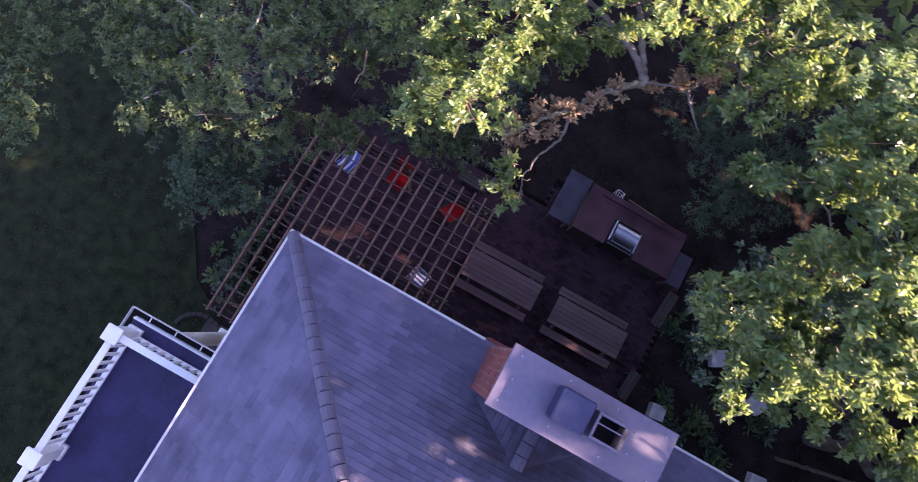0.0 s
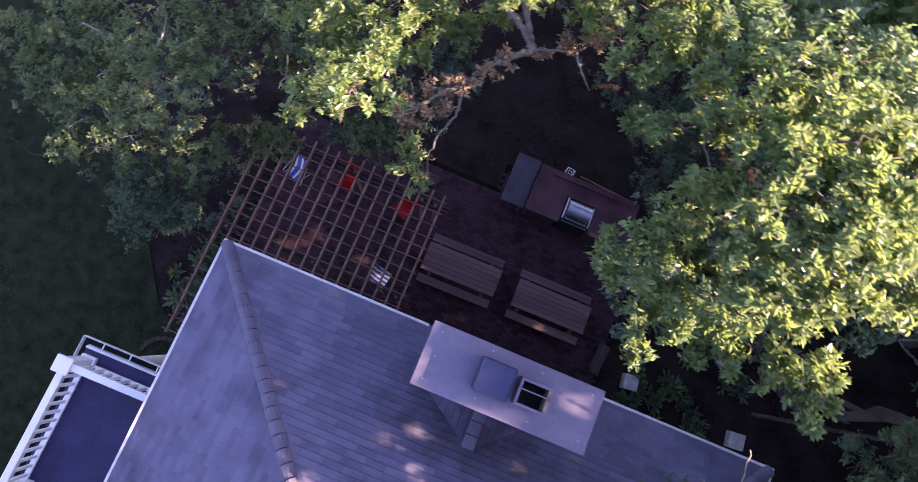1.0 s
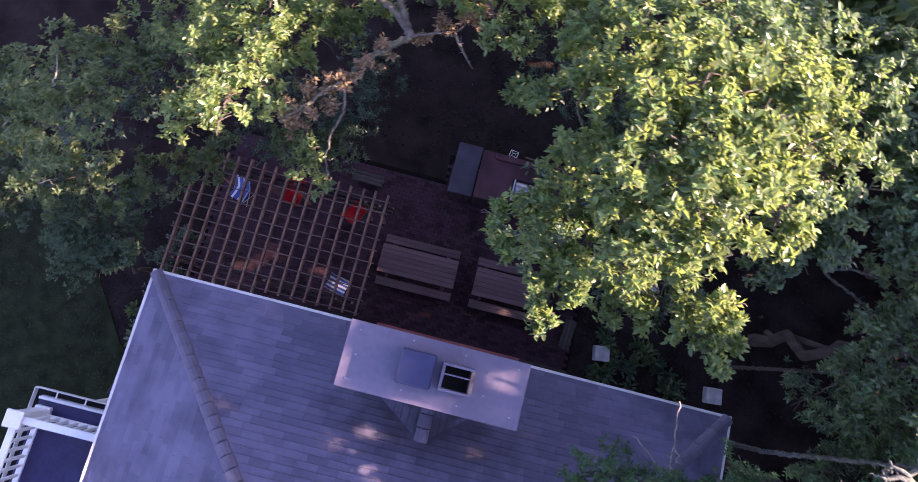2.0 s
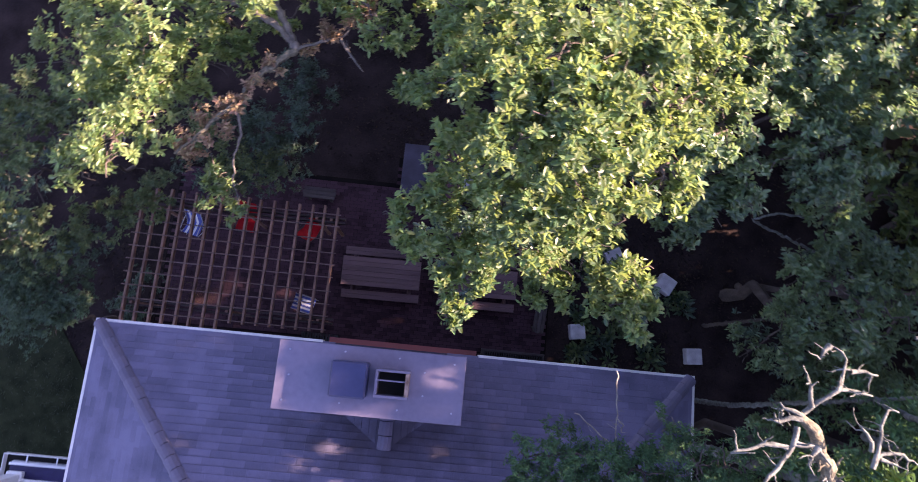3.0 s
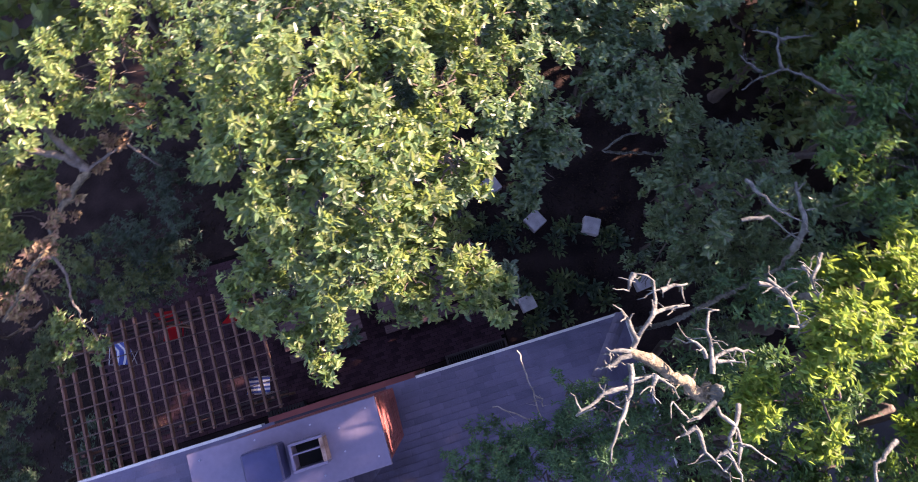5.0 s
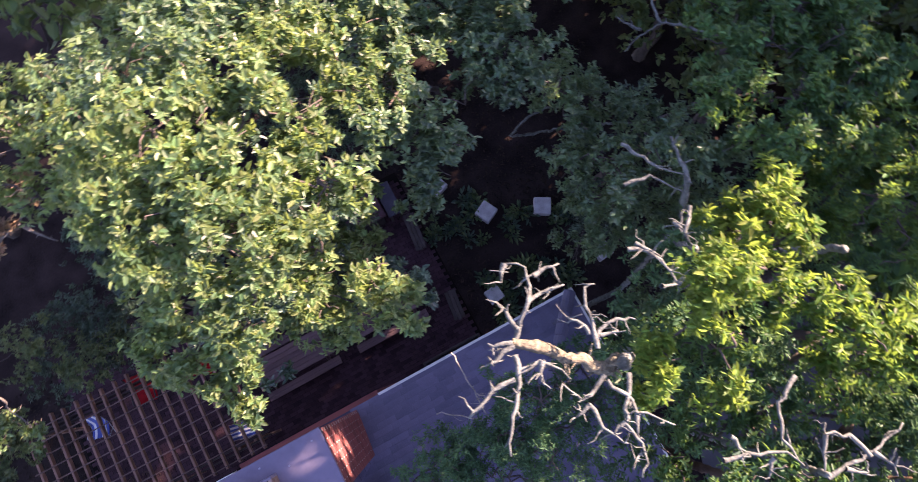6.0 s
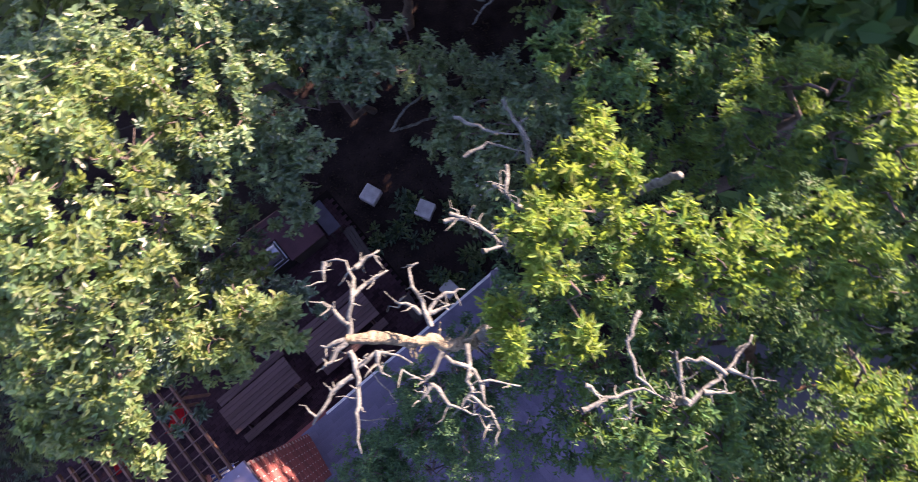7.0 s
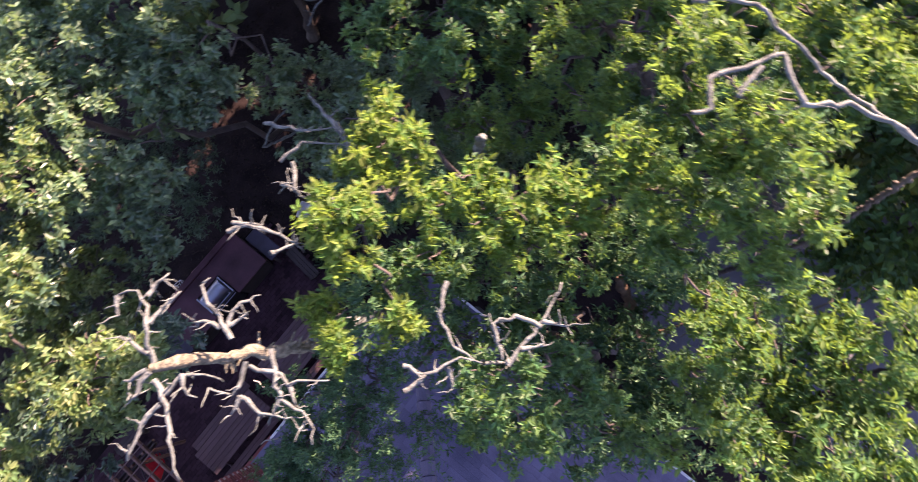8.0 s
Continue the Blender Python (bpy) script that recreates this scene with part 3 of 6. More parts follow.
for k in range(16):
    rx = -1.752 + k * 0.302
    y0 = -2.22 if k < 4 else (-0.28 if k < 8 else 0.20)
    ob = part("rafter", box(-0.025, 0.025, 0, 3.14 - y0 + (k % 3) * 0.014, GZ, GZ + 0.12, 0.004), LATTICE, pergola)
    ob.matrix_basis = pose(rx, y0, 0.002 * (k % 2), 0, 0, 0.25 * math.sin(k * 2.3))
for k in range(18):
    py = 2.958 - k * 0.3005
    x1 = 2.87 if k < 10 else -0.50
    ob = part("slat", box(0, x1 + 1.86, -0.012, 0.012, GZ + 0.124, GZ + 0.15, 0.003), SLATWOOD, pergola)
    ob.matrix_basis = pose(-1.86, py, 0.0015 * (k % 2), 0, 0, 0.22 * math.sin(k * 1.7))


# ---- picnic tables ----
def picnic_table(x, y, turn):
    top = thing("picnic_table", "dark brown wooden picnic table with attached benches", "picnic table", x, y, 0.03, turn, group="picnic tables on the patio")
    L = 1.0
    for k in range(6):
        w = 0.118
        part("plank", box(-L, L, -0.369 + k * 0.124, -0.369 + k * 0.124 + w, 0.705, 0.742, 0.004), TABLEWOOD, top)
    for s in (-1, 1):
        for k in range(2):
            y0 = s * 0.565 - 0.105 + k * 0.108
            part("bench_plank", box(-L, L, y0, y0 + 0.101, 0.405, 0.442, 0.004), TABLEWOOD, top)
        for e in (-0.72, 0.72):
            bm = rod((e, s * 0.22, 0.70), (e, s * 0.60, 0.0), 0.04, 4)
            part("leg", bm, TABLEWOOD, top)
    for e in (-0.76, 0.76):
        part("bench_support", box(e - 0.02, e + 0.02, -0.66, 0.66, 0.31, 0.402, 0.004), TABLEWOOD, top)
        part("top_support", box(e - 0.02, e + 0.02, -0.36, 0.36, 0.615, 0.702, 0.004), TABLEWOOD, top)
    return top


picnic_table(3.85, 1.86, 0.6)
picnic_table(6.35, 1.87, 0.4)


def bench(x, y, turn, length, label):
    top = thing("bench", label, "bench", x, y, 0.03, turn, group="benches round the patio")
    for k in range(3):
        part("slat", box(-length / 2 - (k % 2) * 0.02, length / 2 + (k % 2) * 0.02, -0.145 + k * 0.1, -0.145 + k * 0.1 + 0.092, 0.37, 0.41, 0.004), DARKWOOD, top)
    for s in (-1, 1):
        part("leg", box(s * (length / 2 - 0.12) - 0.03, s * (length / 2 - 0.12) + 0.03, -0.13, 0.13, 0, 0.367, 0.004), DARKWOOD, top)


bench(1.94, 3.86, -1, 0.82, "low dark wooden bench beneath the shrubs")
bench(8.05, 3.36, 84, 1.02, "low dark wooden bench at the patio edge")
bench(8.07, 1.14, 84, 0.76, "short dark wooden bench at the patio edge")

rack = thing("slatted_bench", "black slatted bench against the house wall", "bench", 2.45, 0.03, 0.03)
for k in range(14):
    part("slat", box(-0.46 + k * 0.068, -0.42 + k * 0.068, -0.17, 0.17, 0.40, 0.43), IRON, rack)
for s in (-0.42, 0.42):
    part("side_frame", box(s - 0.02, s + 0.02, -0.17, 0.17, 0, 0.397), IRON, rack)

hatch = thing("cellar_grate", "dark framed grate over a cellar window well", "grate", 7.45, -0.08)
part("frame", box(-0.82, 0.82, -0.36, -0.30, 0, 0.34, 0.006), DARKWOOD, hatch)
part("frame", box(-0.82, 0.82, 0.24, 0.30, 0, 0.34, 0.006), DARKWOOD, hatch)
part("frame", box(-0.82, -0.76, -0.30, 0.24, 0, 0.34, 0.006), DARKWOOD, hatch)
part("frame", box(0.76, 0.82, -0.30, 0.24, 0, 0.34, 0.006), DARKWOOD, hatch)
for k in range(24):
    part("bar", box(-0.74 + k * 0.062, -0.715 + k * 0.062, -0.30, 0.24, 0.29, 0.315), IRON, hatch)

# ---- outdoor kitchen ----
kitchen = thing("kitchen_island", "outdoor kitchen island with a dark red stone counter", "kitchen island", 0, 0, 0.03)
part("base", slab([(4.82, 4.02), (5.66, 4.02), (5.66, 4.70), (6.54, 4.70), (6.54, 4.02), (7.50, 4.02), (7.50, 5.22), (4.82, 5.22)], 0, 0.86), DARKWOOD, kitchen)
part("counter", slab([(4.76, 3.97), (5.69, 3.97), (5.69, 4.71), (6.51, 4.71), (6.51, 3.97), (7.56, 3.97), (7.56, 5.28), (4.76, 5.28)], 0.862, 0.905), COUNTER, kitchen, "polished dark red granite counter")
part("back_ledge", box(5.1, 7.4, 5.10, 5.25, 0.907, 0.96, 0.006), COUNTER, kitchen)
side = thing("side_table", "grey slate side table beside the kitchen island", "table", 0, 0, 0.03)
part("tabletop", box(4.08, 4.73, 3.98, 5.38, 0.70, 0.745, 0.008), SLATE, side)
for px, py in ((4.16, 4.06), (4.65, 4.06), (4.16, 5.30), (4.65, 5.30)):
    part("leg", box(px - 0.035, px + 0.035, py - 0.035, py + 0.035, 0, 0.698), DARKWOOD, side)
side = thing("side_table", "pale slate side table at the end of the island", "table", 0, 0, 0.03)
part("tabletop", box(7.62, 8.02, 3.92, 4.85, 0.70, 0.745, 0.008), SLATE, side)
for px, py in ((7.69, 4.0), (7.95, 4.0), (7.69, 4.77), (7.95, 4.77)):
    part("leg", box(px - 0.035, px + 0.035, py - 0.035, py + 0.035, 0, 0.698), DARKWOOD, side)
grill = thing("grill", "stainless steel barbecue grill with a round hood", "grill", 6.10, 4.36, 0.03)
part("body", box(-0.38, 0.38, -0.28, 0.32, 0.05, 0.90, 0.01), IRON, grill)
bm = bmesh.new()
bmesh.ops.create_cone(bm, cap_ends=True, segments=40, radius1=0.215, radius2=0.215, depth=0.64, matrix=pose(0, 0.06, 0.93, 0, 90, 0))
bmesh.ops.scale(bm, verts=bm.verts, vec=(1, 1, 0.85), space=Matrix.Translation((0, 0, -0.93)))
hood = part("hood", bm, STEEL, grill, "shiny stainless steel hood")
part("handle", rod((-0.29, -0.245, 0.99), (0.29, -0.245, 0.99), 0.013, 10), STEEL, hood)
for s in (-0.27, 0.27):
    part("bracket", rod((s, -0.245, 0.99), (s, -0.16, 0.97), 0.010, 8), STEEL, hood)
part("front_rail", rod((-0.36, -0.315, 0.90), (0.36, -0.315, 0.90), 0.010, 8), STEEL, grill)
part("side_panel", box(-0.38, -0.34, -0.27, 0.31, 0.90, 1.02, 0.006), STEEL, grill)
part("side_panel", box(0.345, 0.38, -0.27, 0.31, 0.90, 0.96, 0.006), STEEL, grill)
stand = thing("wire_stand", "small square white wire stand", "stand", 5.58, 5.52, 0.03, -8)
stand.scale = (0.72, 0.72, 0.72)
for a in ((-0.15, -0.15, 0.15, -0.15), (-0.15, 0.15, 0.15, 0.15), (-0.15, -0.15, -0.15, 0.15), (0.15, -0.15, 0.15, 0.15)):
    part("top_wire", rod((a[0], a[1], 0.6), (a[2], a[3], 0.6), 0.011, 6), WHITE, stand)
for a in ((-0.06, -0.06, 0.06, -0.06), (-0.06, 0.06, 0.06, 0.06), (-0.06, -0.06, -0.06, 0.06), (0.06, -0.06, 0.06, 0.06), (-0.15, -0.15, -0.06, -0.06), (0.15, 0.15, 0.06, 0.06), (-0.15, 0.15, -0.06, 0.06), (0.15, -0.15, 0.06, -0.06)):
    part("inner_wire", rod((a[0], a[1], 0.59), (a[2], a[3], 0.59), 0.008, 6), WHITE, stand)
for sx, sy in ((-0.15, -0.15), (0.15, -0.15), (-0.15, 0.15), (0.15, 0.15)):
    part("leg", rod((sx, sy, 0.6), (sx, sy, 0), 0.011, 6), WHITE, stand)
plank = thing("timber_plank", "pale timber plank lying behind the island", "plank", 6.7, 5.62, 0.03, -4)
part("board", box(-0.75, 0.75, -0.022, 0.022, 0.0, 0.05, 0.006), LATTICE, plank)

# ---- stone blocks along the garden ----
for x, y, turn, size in ((9.13, 0.90, 8, 0.40), (10.03, 2.98, 27, 0.46), (11.46, 2.40, -30, 0.46), (12.28, 0.55, 5, 0.42), (9.17, 4.27, 20, 0.46)):
    top = thing("stone_block", "pale square stone block beside the garden path", "stone block", x, y, 0, turn, group="stone blocks")
    part("block", box(-size / 2, size / 2, -size / 2, size / 2, -0.02, 0.26, 0.018), STONE, top)


# ---- folding chairs under the pergola ----
def folding_chair(x, y, turn, cloths, label, name="folding_chair", tilt=0.42, tube=None, scale=0.8):
    top = thing(name, label, "chair", x, y, 0.03, turn, group="chairs under the pergola")
    top.scale = (scale, scale, scale)
    tube = tube or TUBE
    w = 0.26
    n = 7
    for k in range(n):
        x0, x1 = -w + k * 2 * w / n, -w + (k + 1) * 2 * w / n
        bm = bmesh.new()
        rows = []
        for j in range(7):
            u = j / 6
            sag = -0.05 * math.sin(math.pi * u)
            rows.append((u * 0.44 - 0.22, 0.43 + sag + 0.03 * (1 - u)))
        for j in range(1, 8):
            u = j / 7
            rows.append((0.22 + tilt * u * 0.55, 0.43 + 0.52 * u - 0.03 * math.sin(math.pi * u)))
        cut = 7
        for name2, span in (("seat_strip", rows[:cut]), ("back_strip", rows[cut - 1:])):
            bm = bmesh.new()
            vs = [[bm.verts.new((xx, yy, zz + dz)) for xx, dz in ((x0, 0.0), (x1, 0.0), (x1, -0.012), (x0, -0.012))] for yy, zz in span]
            for a, b in zip(vs, vs[1:]):
                for q in range(4):
                    bm.faces.new((a[q], a[(q + 1) % 4], b[(q + 1) % 4], b[q]))
            bm.faces.new(vs[0])
            bm.faces.new(vs[-1][::-1])
            bmesh.ops.recalc_face_normals(bm, faces=bm.faces)
            part(name2, bm, cloths[k % len(cloths)], top)
    for s in (-1, 1):
        e = s * (w + 0.018)
        part("leg", rod((e, -0.24, 0.0), (e, 0.20, 0.44), 0.012, 8), tube, top)
        part("leg", rod((e + s * 0.012, 0.26, 0.0), (e + s * 0.012, -0.22, 0.46), 0.012, 8), tube, top)
        part("back_post", rod((e, 0.20, 0.42), (e, 0.22 + tilt * 0.56, 0.97), 0.012, 8), tube, top)
        part("armrest", rod((e + s * 0.02, -0.20, 0.62), (e + s * 0.02, 0.30, 0.64), 0.016, 8), tube, top)
        part("arm_post", rod((e + s * 0.02, -0.20, 0.62), (e + s * 0.015, -0.20, 0.45), 0.011, 8), tube, top)


folding_chair(-1.20, 2.58, -14, (BLUE, PALE, BLUE), "blue and white striped folding canvas chair")
folding_chair(2.04, 0.88, 78, (BLUE, PALE), "blue and white striped folding lawn chair", scale=0.7)
folding_chair(0.18, 2.84, -8, (RED,), "red canvas folding chair", tilt=0.5, tube=IRON, scale=0.95)
folding_chair(1.92, 2.98, 158, (RED,), "red canvas folding chair with dark legs", tilt=0.6, tube=IRON, scale=0.86)

# ---- trees: boughs as x, y, z, radius ----
OAK_A = [
    (5.65, 2.86, 11.51, 0.43), (6.11, 2.55, 11.92, 0.37), (6.52, 2.73, 11.72, 0.36), (5.28, 2.77, 10.92, 0.35), (4.96, 2.66, 10.44, 0.25),
    (4.68, 2.74, 10.16, 0.17), (5.70, 2.23, 11.72, 0.37), (6.06, 1.96, 11.92, 0.35), (6.43, 2.12, 11.93, 0.33), (6.84, 2.53, 11.62, 0.37),
    (7.14, 2.31, 11.42, 0.28), (5.36, 2.05, 11.13, 0.29), (5.75, 1.69, 11.72, 0.33), (6.21, 1.57, 11.82, 0.32), (6.60, 1.71, 11.72, 0.34),
    (7.04, 1.74, 11.53, 0.25), (7.24, 1.55, 11.35, 0.17), (5.30, 1.73, 10.94, 0.24), (5.08, 1.44, 10.74, 0.25), (4.78, 1.29, 10.46, 0.16),
    (4.93, 1.04, 10.45, 0.19), (5.31, 1.06, 10.73, 0.27),
]
OAK_B = [
    (5.59, 0.95, 10.73, 0.27), (5.37, 0.70, 10.55, 0.20), (5.46, 0.45, 10.46, 0.14), (5.38, 0.34, 10.47, 0.10), (5.65, 0.69, 10.67, 0.11),
    (5.77, 1.29, 11.42, 0.32), (6.15, 1.17, 11.53, 0.29), (6.49, 1.33, 11.53, 0.23), (6.86, 1.41, 11.44, 0.20), (5.94, 1.00, 11.14, 0.23),
    (6.60, 1.15, 10.94, 0.24), (7.18, 0.72, 10.55, 0.20), (6.90, 0.60, 10.68, 0.20), (7.02, 0.90, 10.88, 0.22), (7.09, 0.44, 10.67, 0.13),
    (7.20, 0.34, 10.68, 0.08), (7.32, 0.67, 10.58, 0.09),
]
OAK_UNDER = [
    (6.43, 1.05, 10.23, 0.27), (6.59, 0.81, 9.94, 0.25), (6.90, 0.84, 10.24, 0.24), (6.30, 0.80, 9.74, 0.22),
]
OAK_C = [
    (7.01, 3.18, 11.23, 0.35), (7.62, 3.29, 10.92, 0.38), (7.65, 2.79, 10.92, 0.37), (5.32, 3.32, 10.92, 0.36),
]
# East side of the patio oak, kept apart for the shade-toned leaf.
OAK_EAST = [
    (8.33, 3.41, 10.52, 0.42), (8.29, 3.06, 10.42, 0.38), (8.08, 2.66, 10.42, 0.37), (7.70, 2.21, 10.73, 0.31), (8.28, 2.25, 10.34, 0.30),
    (8.32, 1.90, 10.36, 0.20), (8.09, 1.85, 10.14, 0.27), (7.82, 1.57, 9.95, 0.23), (8.71, 3.62, 10.43, 0.36), (5.42, 3.83, 10.91, 0.44),
    (5.96, 3.45, 11.41, 0.46), (6.54, 3.47, 11.41, 0.47), (7.29, 3.91, 10.90, 0.53),
]
NORTH_EAST = [
    (9.35, 2.92, 10.23, 0.33), (9.55, 2.58, 10.34, 0.33), (9.12, 2.68, 10.14, 0.29), (9.76, 2.39, 10.26, 0.22), (9.28, 2.31, 10.05, 0.26),
    (10.33, 2.46, 8.72, 0.40), (10.82, 2.23, 8.22, 0.38), (9.03, 3.44, 10.52, 0.40), (9.54, 3.48, 10.73, 0.40), (10.02, 3.23, 10.73, 0.38),
    (10.25, 3.33, 10.94, 0.38), (9.72, 2.84, 10.76, 0.22), (10.28, 2.85, 10.75, 0.26), (8.81, 4.19, 10.40, 0.53), (9.48, 4.08, 10.71, 0.53),
    (10.08, 3.97, 10.91, 0.54), (9.34, 3.59, 9.43, 0.33),
]
EAST_DARK = [
    (10.23, 1.35, 8.71, 0.43), (10.90, 1.66, 8.81, 0.45), (9.91, 0.91, 8.52, 0.39), (10.68, 0.69, 8.50, 0.49), (9.58, 0.46, 8.33, 0.30),
    (10.66, 0.00, 7.89, 0.52), (11.08, 1.18, 8.91, 0.45), (10.30, 0.47, 8.31, 0.40), (11.09, 0.17, 8.39, 0.55), (10.28, -0.55, 7.90, 0.46),
    (11.06, -0.26, 8.89, 0.53),
]
CEDAR = [
    (6.48, -0.97, 9.72, 0.32), (6.87, -0.88, 9.93, 0.29), (7.29, -0.91, 9.93, 0.29), (7.62, -0.66, 10.34, 0.28), (7.89, -0.81, 10.44, 0.28),
    (7.47, -0.96, 10.13, 0.28), (6.29, -1.21, 9.55, 0.20), (6.97, -1.17, 9.72, 0.33), (8.17, -0.80, 10.44, 0.25), (8.46, -0.64, 10.45, 0.22),
    (6.60, -1.43, 9.70, 0.39), (7.28, -1.38, 9.91, 0.39), (7.77, -1.21, 10.21, 0.38), (8.30, -1.14, 10.33, 0.32),
]
WEST = [
    (-4.64, 1.44, 5.07, 0.62), (-4.31, 1.97, 5.37, 0.60), (-3.58, 2.32, 5.85, 0.68), (-2.28, 2.30, 6.87, 0.60), (-1.38, 2.27, 7.38, 0.51),
    (-1.33, 1.57, 7.79, 0.48), (-2.66, 1.69, 6.37, 0.57), (-3.59, 1.34, 5.37, 0.58), (-3.98, 0.49, 4.69, 0.48), (-3.23, 0.93, 4.88, 0.53),
    (-2.65, 1.34, 5.37, 0.56), (-1.83, 1.43, 5.88, 0.52), (-1.38, 1.65, 4.68, 0.51), (-1.72, 1.15, 4.69, 0.35), (-2.53, 1.13, 4.49, 0.47),
    (-1.51, 3.31, 5.85, 0.65), (-2.08, 3.51, 5.85, 0.66), (-2.21, 2.91, 6.88, 0.56), (-4.14, 2.51, 5.85, 0.70), (-5.14, 2.17, 5.37, 0.63),
]
WEST_MID = [
    (-1.03, 2.28, 4.40, 0.43), (-0.76, 2.44, 3.91, 0.40), (-0.51, 2.76, 4.42, 0.36), (-0.42, 3.91, 6.05, 0.66), (0.02, 4.20, 6.38, 0.54),
    (-1.15, 4.15, 5.88, 0.57), (-0.92, 3.67, 4.88, 0.54), (-0.11, 4.21, 3.87, 0.58), (0.69, 3.44, 3.35, 0.65), (1.48, 3.58, 3.09, 0.46),
]
SHRUB = [
    (-2.57, 0.26, 3.72, 0.81), (-3.20, 0.10, 3.49, 0.47), (-2.07, 0.31, 3.78, 0.51), (-2.37, -0.11, 3.50, 0.42), (-2.98, 0.53, 3.78, 0.53),
    (-2.14, 0.85, 3.51, 0.39),
]
LIMB = [
    (1.30, 1.56, 9.95, 0.23), (1.39, 1.87, 9.93, 0.30), (1.75, 1.85, 10.23, 0.31), (1.83, 1.56, 10.35, 0.19), (1.83, 2.26, 9.92, 0.33),
    (1.03, 2.50, 9.22, 0.37), (1.24, 2.87, 9.21, 0.42), (1.71, 2.84, 9.61, 0.39), (2.04, 2.85, 9.34, 0.28), (2.06, 3.30, 9.31, 0.42),
    (2.45, 3.41, 9.14, 0.26), (2.43, 3.80, 9.12, 0.38), (2.84, 4.01, 8.94, 0.28), (2.19, 1.94, 10.16, 0.18), (3.40, 4.34, 9.33, 0.35),
    (3.84, 3.85, 9.95, 0.25), (4.02, 3.75, 10.34, 0.32), (2.41, 1.55, 9.16, 0.17), (2.71, 1.47, 8.96, 0.16), (2.48, 1.82, 9.16, 0.17),
    (1.04, 3.11, 9.40, 0.45), (1.75, 3.33, 9.91, 0.43),
]
LIMB_FAR = [
    (4.40, 3.35, 10.34, 0.31), (4.57, 3.97, 10.32, 0.43), (4.96, 4.42, 10.32, 0.46), (2.27, 3.78, 9.89, 0.51), (2.93, 3.85, 10.30, 0.49),
    (3.64, 4.16, 10.32, 0.43), (4.19, 4.39, 10.30, 0.52), (-0.27, 3.62, 7.86, 0.66), (0.68, 3.82, 8.88, 0.59), (5.21, 4.50, 9.41, 0.46),
    (5.72, 4.86, 9.40, 0.52), (5.77, 5.02, 9.91, 0.51),
]
KITCHEN_SHRUB = [
    (6.81, 6.43, 2.82, 0.81), (7.28, 7.16, 2.84, 0.76), (7.76, 6.27, 2.32, 0.85), (7.43, 5.59, 2.15, 0.69), (6.16, 6.89, 2.87, 0.60),
    (8.56, 6.59, 2.61, 0.93), (8.24, 7.49, 2.81, 0.94), (5.55, 7.23, 2.86, 0.67), (6.63, 7.38, 3.06, 0.68),
]
NORTH_SHRUB = [
    (1.33, 4.03, 2.62, 0.78), (1.70, 4.87, 3.24, 0.69), (0.97, 4.51, 3.24, 0.69), (2.04, 5.49, 3.29, 0.49), (-0.02, 3.48, 3.06, 0.64),
    (0.77, 3.66, 2.48, 0.50), (0.26, 4.56, 3.04, 0.71), (1.66, 5.85, 3.38, 0.56),
]
BRIGHT = [
    (8.59, -0.81, 11.96, 0.18), (8.46, -0.96, 11.87, 0.14), (8.67, -0.71, 11.97, 0.13), (9.25, -0.41, 12.26, 0.22), (9.06, -0.46, 12.26, 0.18),
    (9.28, -0.60, 12.26, 0.18), (9.07, -0.64, 12.17, 0.17), (9.87, -0.26, 12.05, 0.25), (9.83, -0.47, 12.06, 0.22), (9.67, -0.22, 11.76, 0.22),
    (10.06, -0.14, 11.97, 0.16), (8.90, -1.18, 11.97, 0.16),
]
BRIGHT_MID = [
    (9.85, -0.92, 11.95, 0.19), (9.64, -0.82, 11.96, 0.17), (10.02, -1.01, 12.05, 0.21), (10.04, -1.33, 12.06, 0.19), (9.83, -1.21, 11.95, 0.19),
    (10.34, -1.37, 11.95, 0.20), (10.31, -1.61, 11.95, 0.20), (10.36, -1.82, 11.75, 0.21), (10.02, -1.62, 11.85, 0.20), (9.78, -1.47, 11.75, 0.20),
    (10.71, -2.02, 12.10, 0.20), (10.98, -2.20, 12.20, 0.21), (11.23, -2.21, 12.30, 0.25), (10.56, -1.76, 12.02, 0.19), (10.86, -1.70, 12.10, 0.20),
]
BRIGHT_LOW = [
    (9.54, -1.00, 11.34, 0.24), (9.26, -0.94, 11.14, 0.24), (9.58, -1.37, 10.84, 0.26), (9.91, -1.85, 10.73, 0.27), (9.00, -1.85, 11.96, 0.16),
    (9.11, -2.07, 11.95, 0.19), (9.47, -2.24, 11.45, 0.21), (8.76, -2.00, 11.44, 0.25), (8.94, -2.42, 11.44, 0.26), (9.33, -2.61, 11.24, 0.27),
    (9.30, -3.07, 10.94, 0.24), (9.07, -1.48, 10.33, 0.28), (8.72, -1.88, 10.34, 0.22), (8.64, -2.33, 10.94, 0.26), (10.31, -2.11, 10.74, 0.25),
    (9.53, -1.87, 10.34, 0.26), (9.11, -0.68, 10.95, 0.20), (8.99, -0.87, 10.55, 0.19),
]
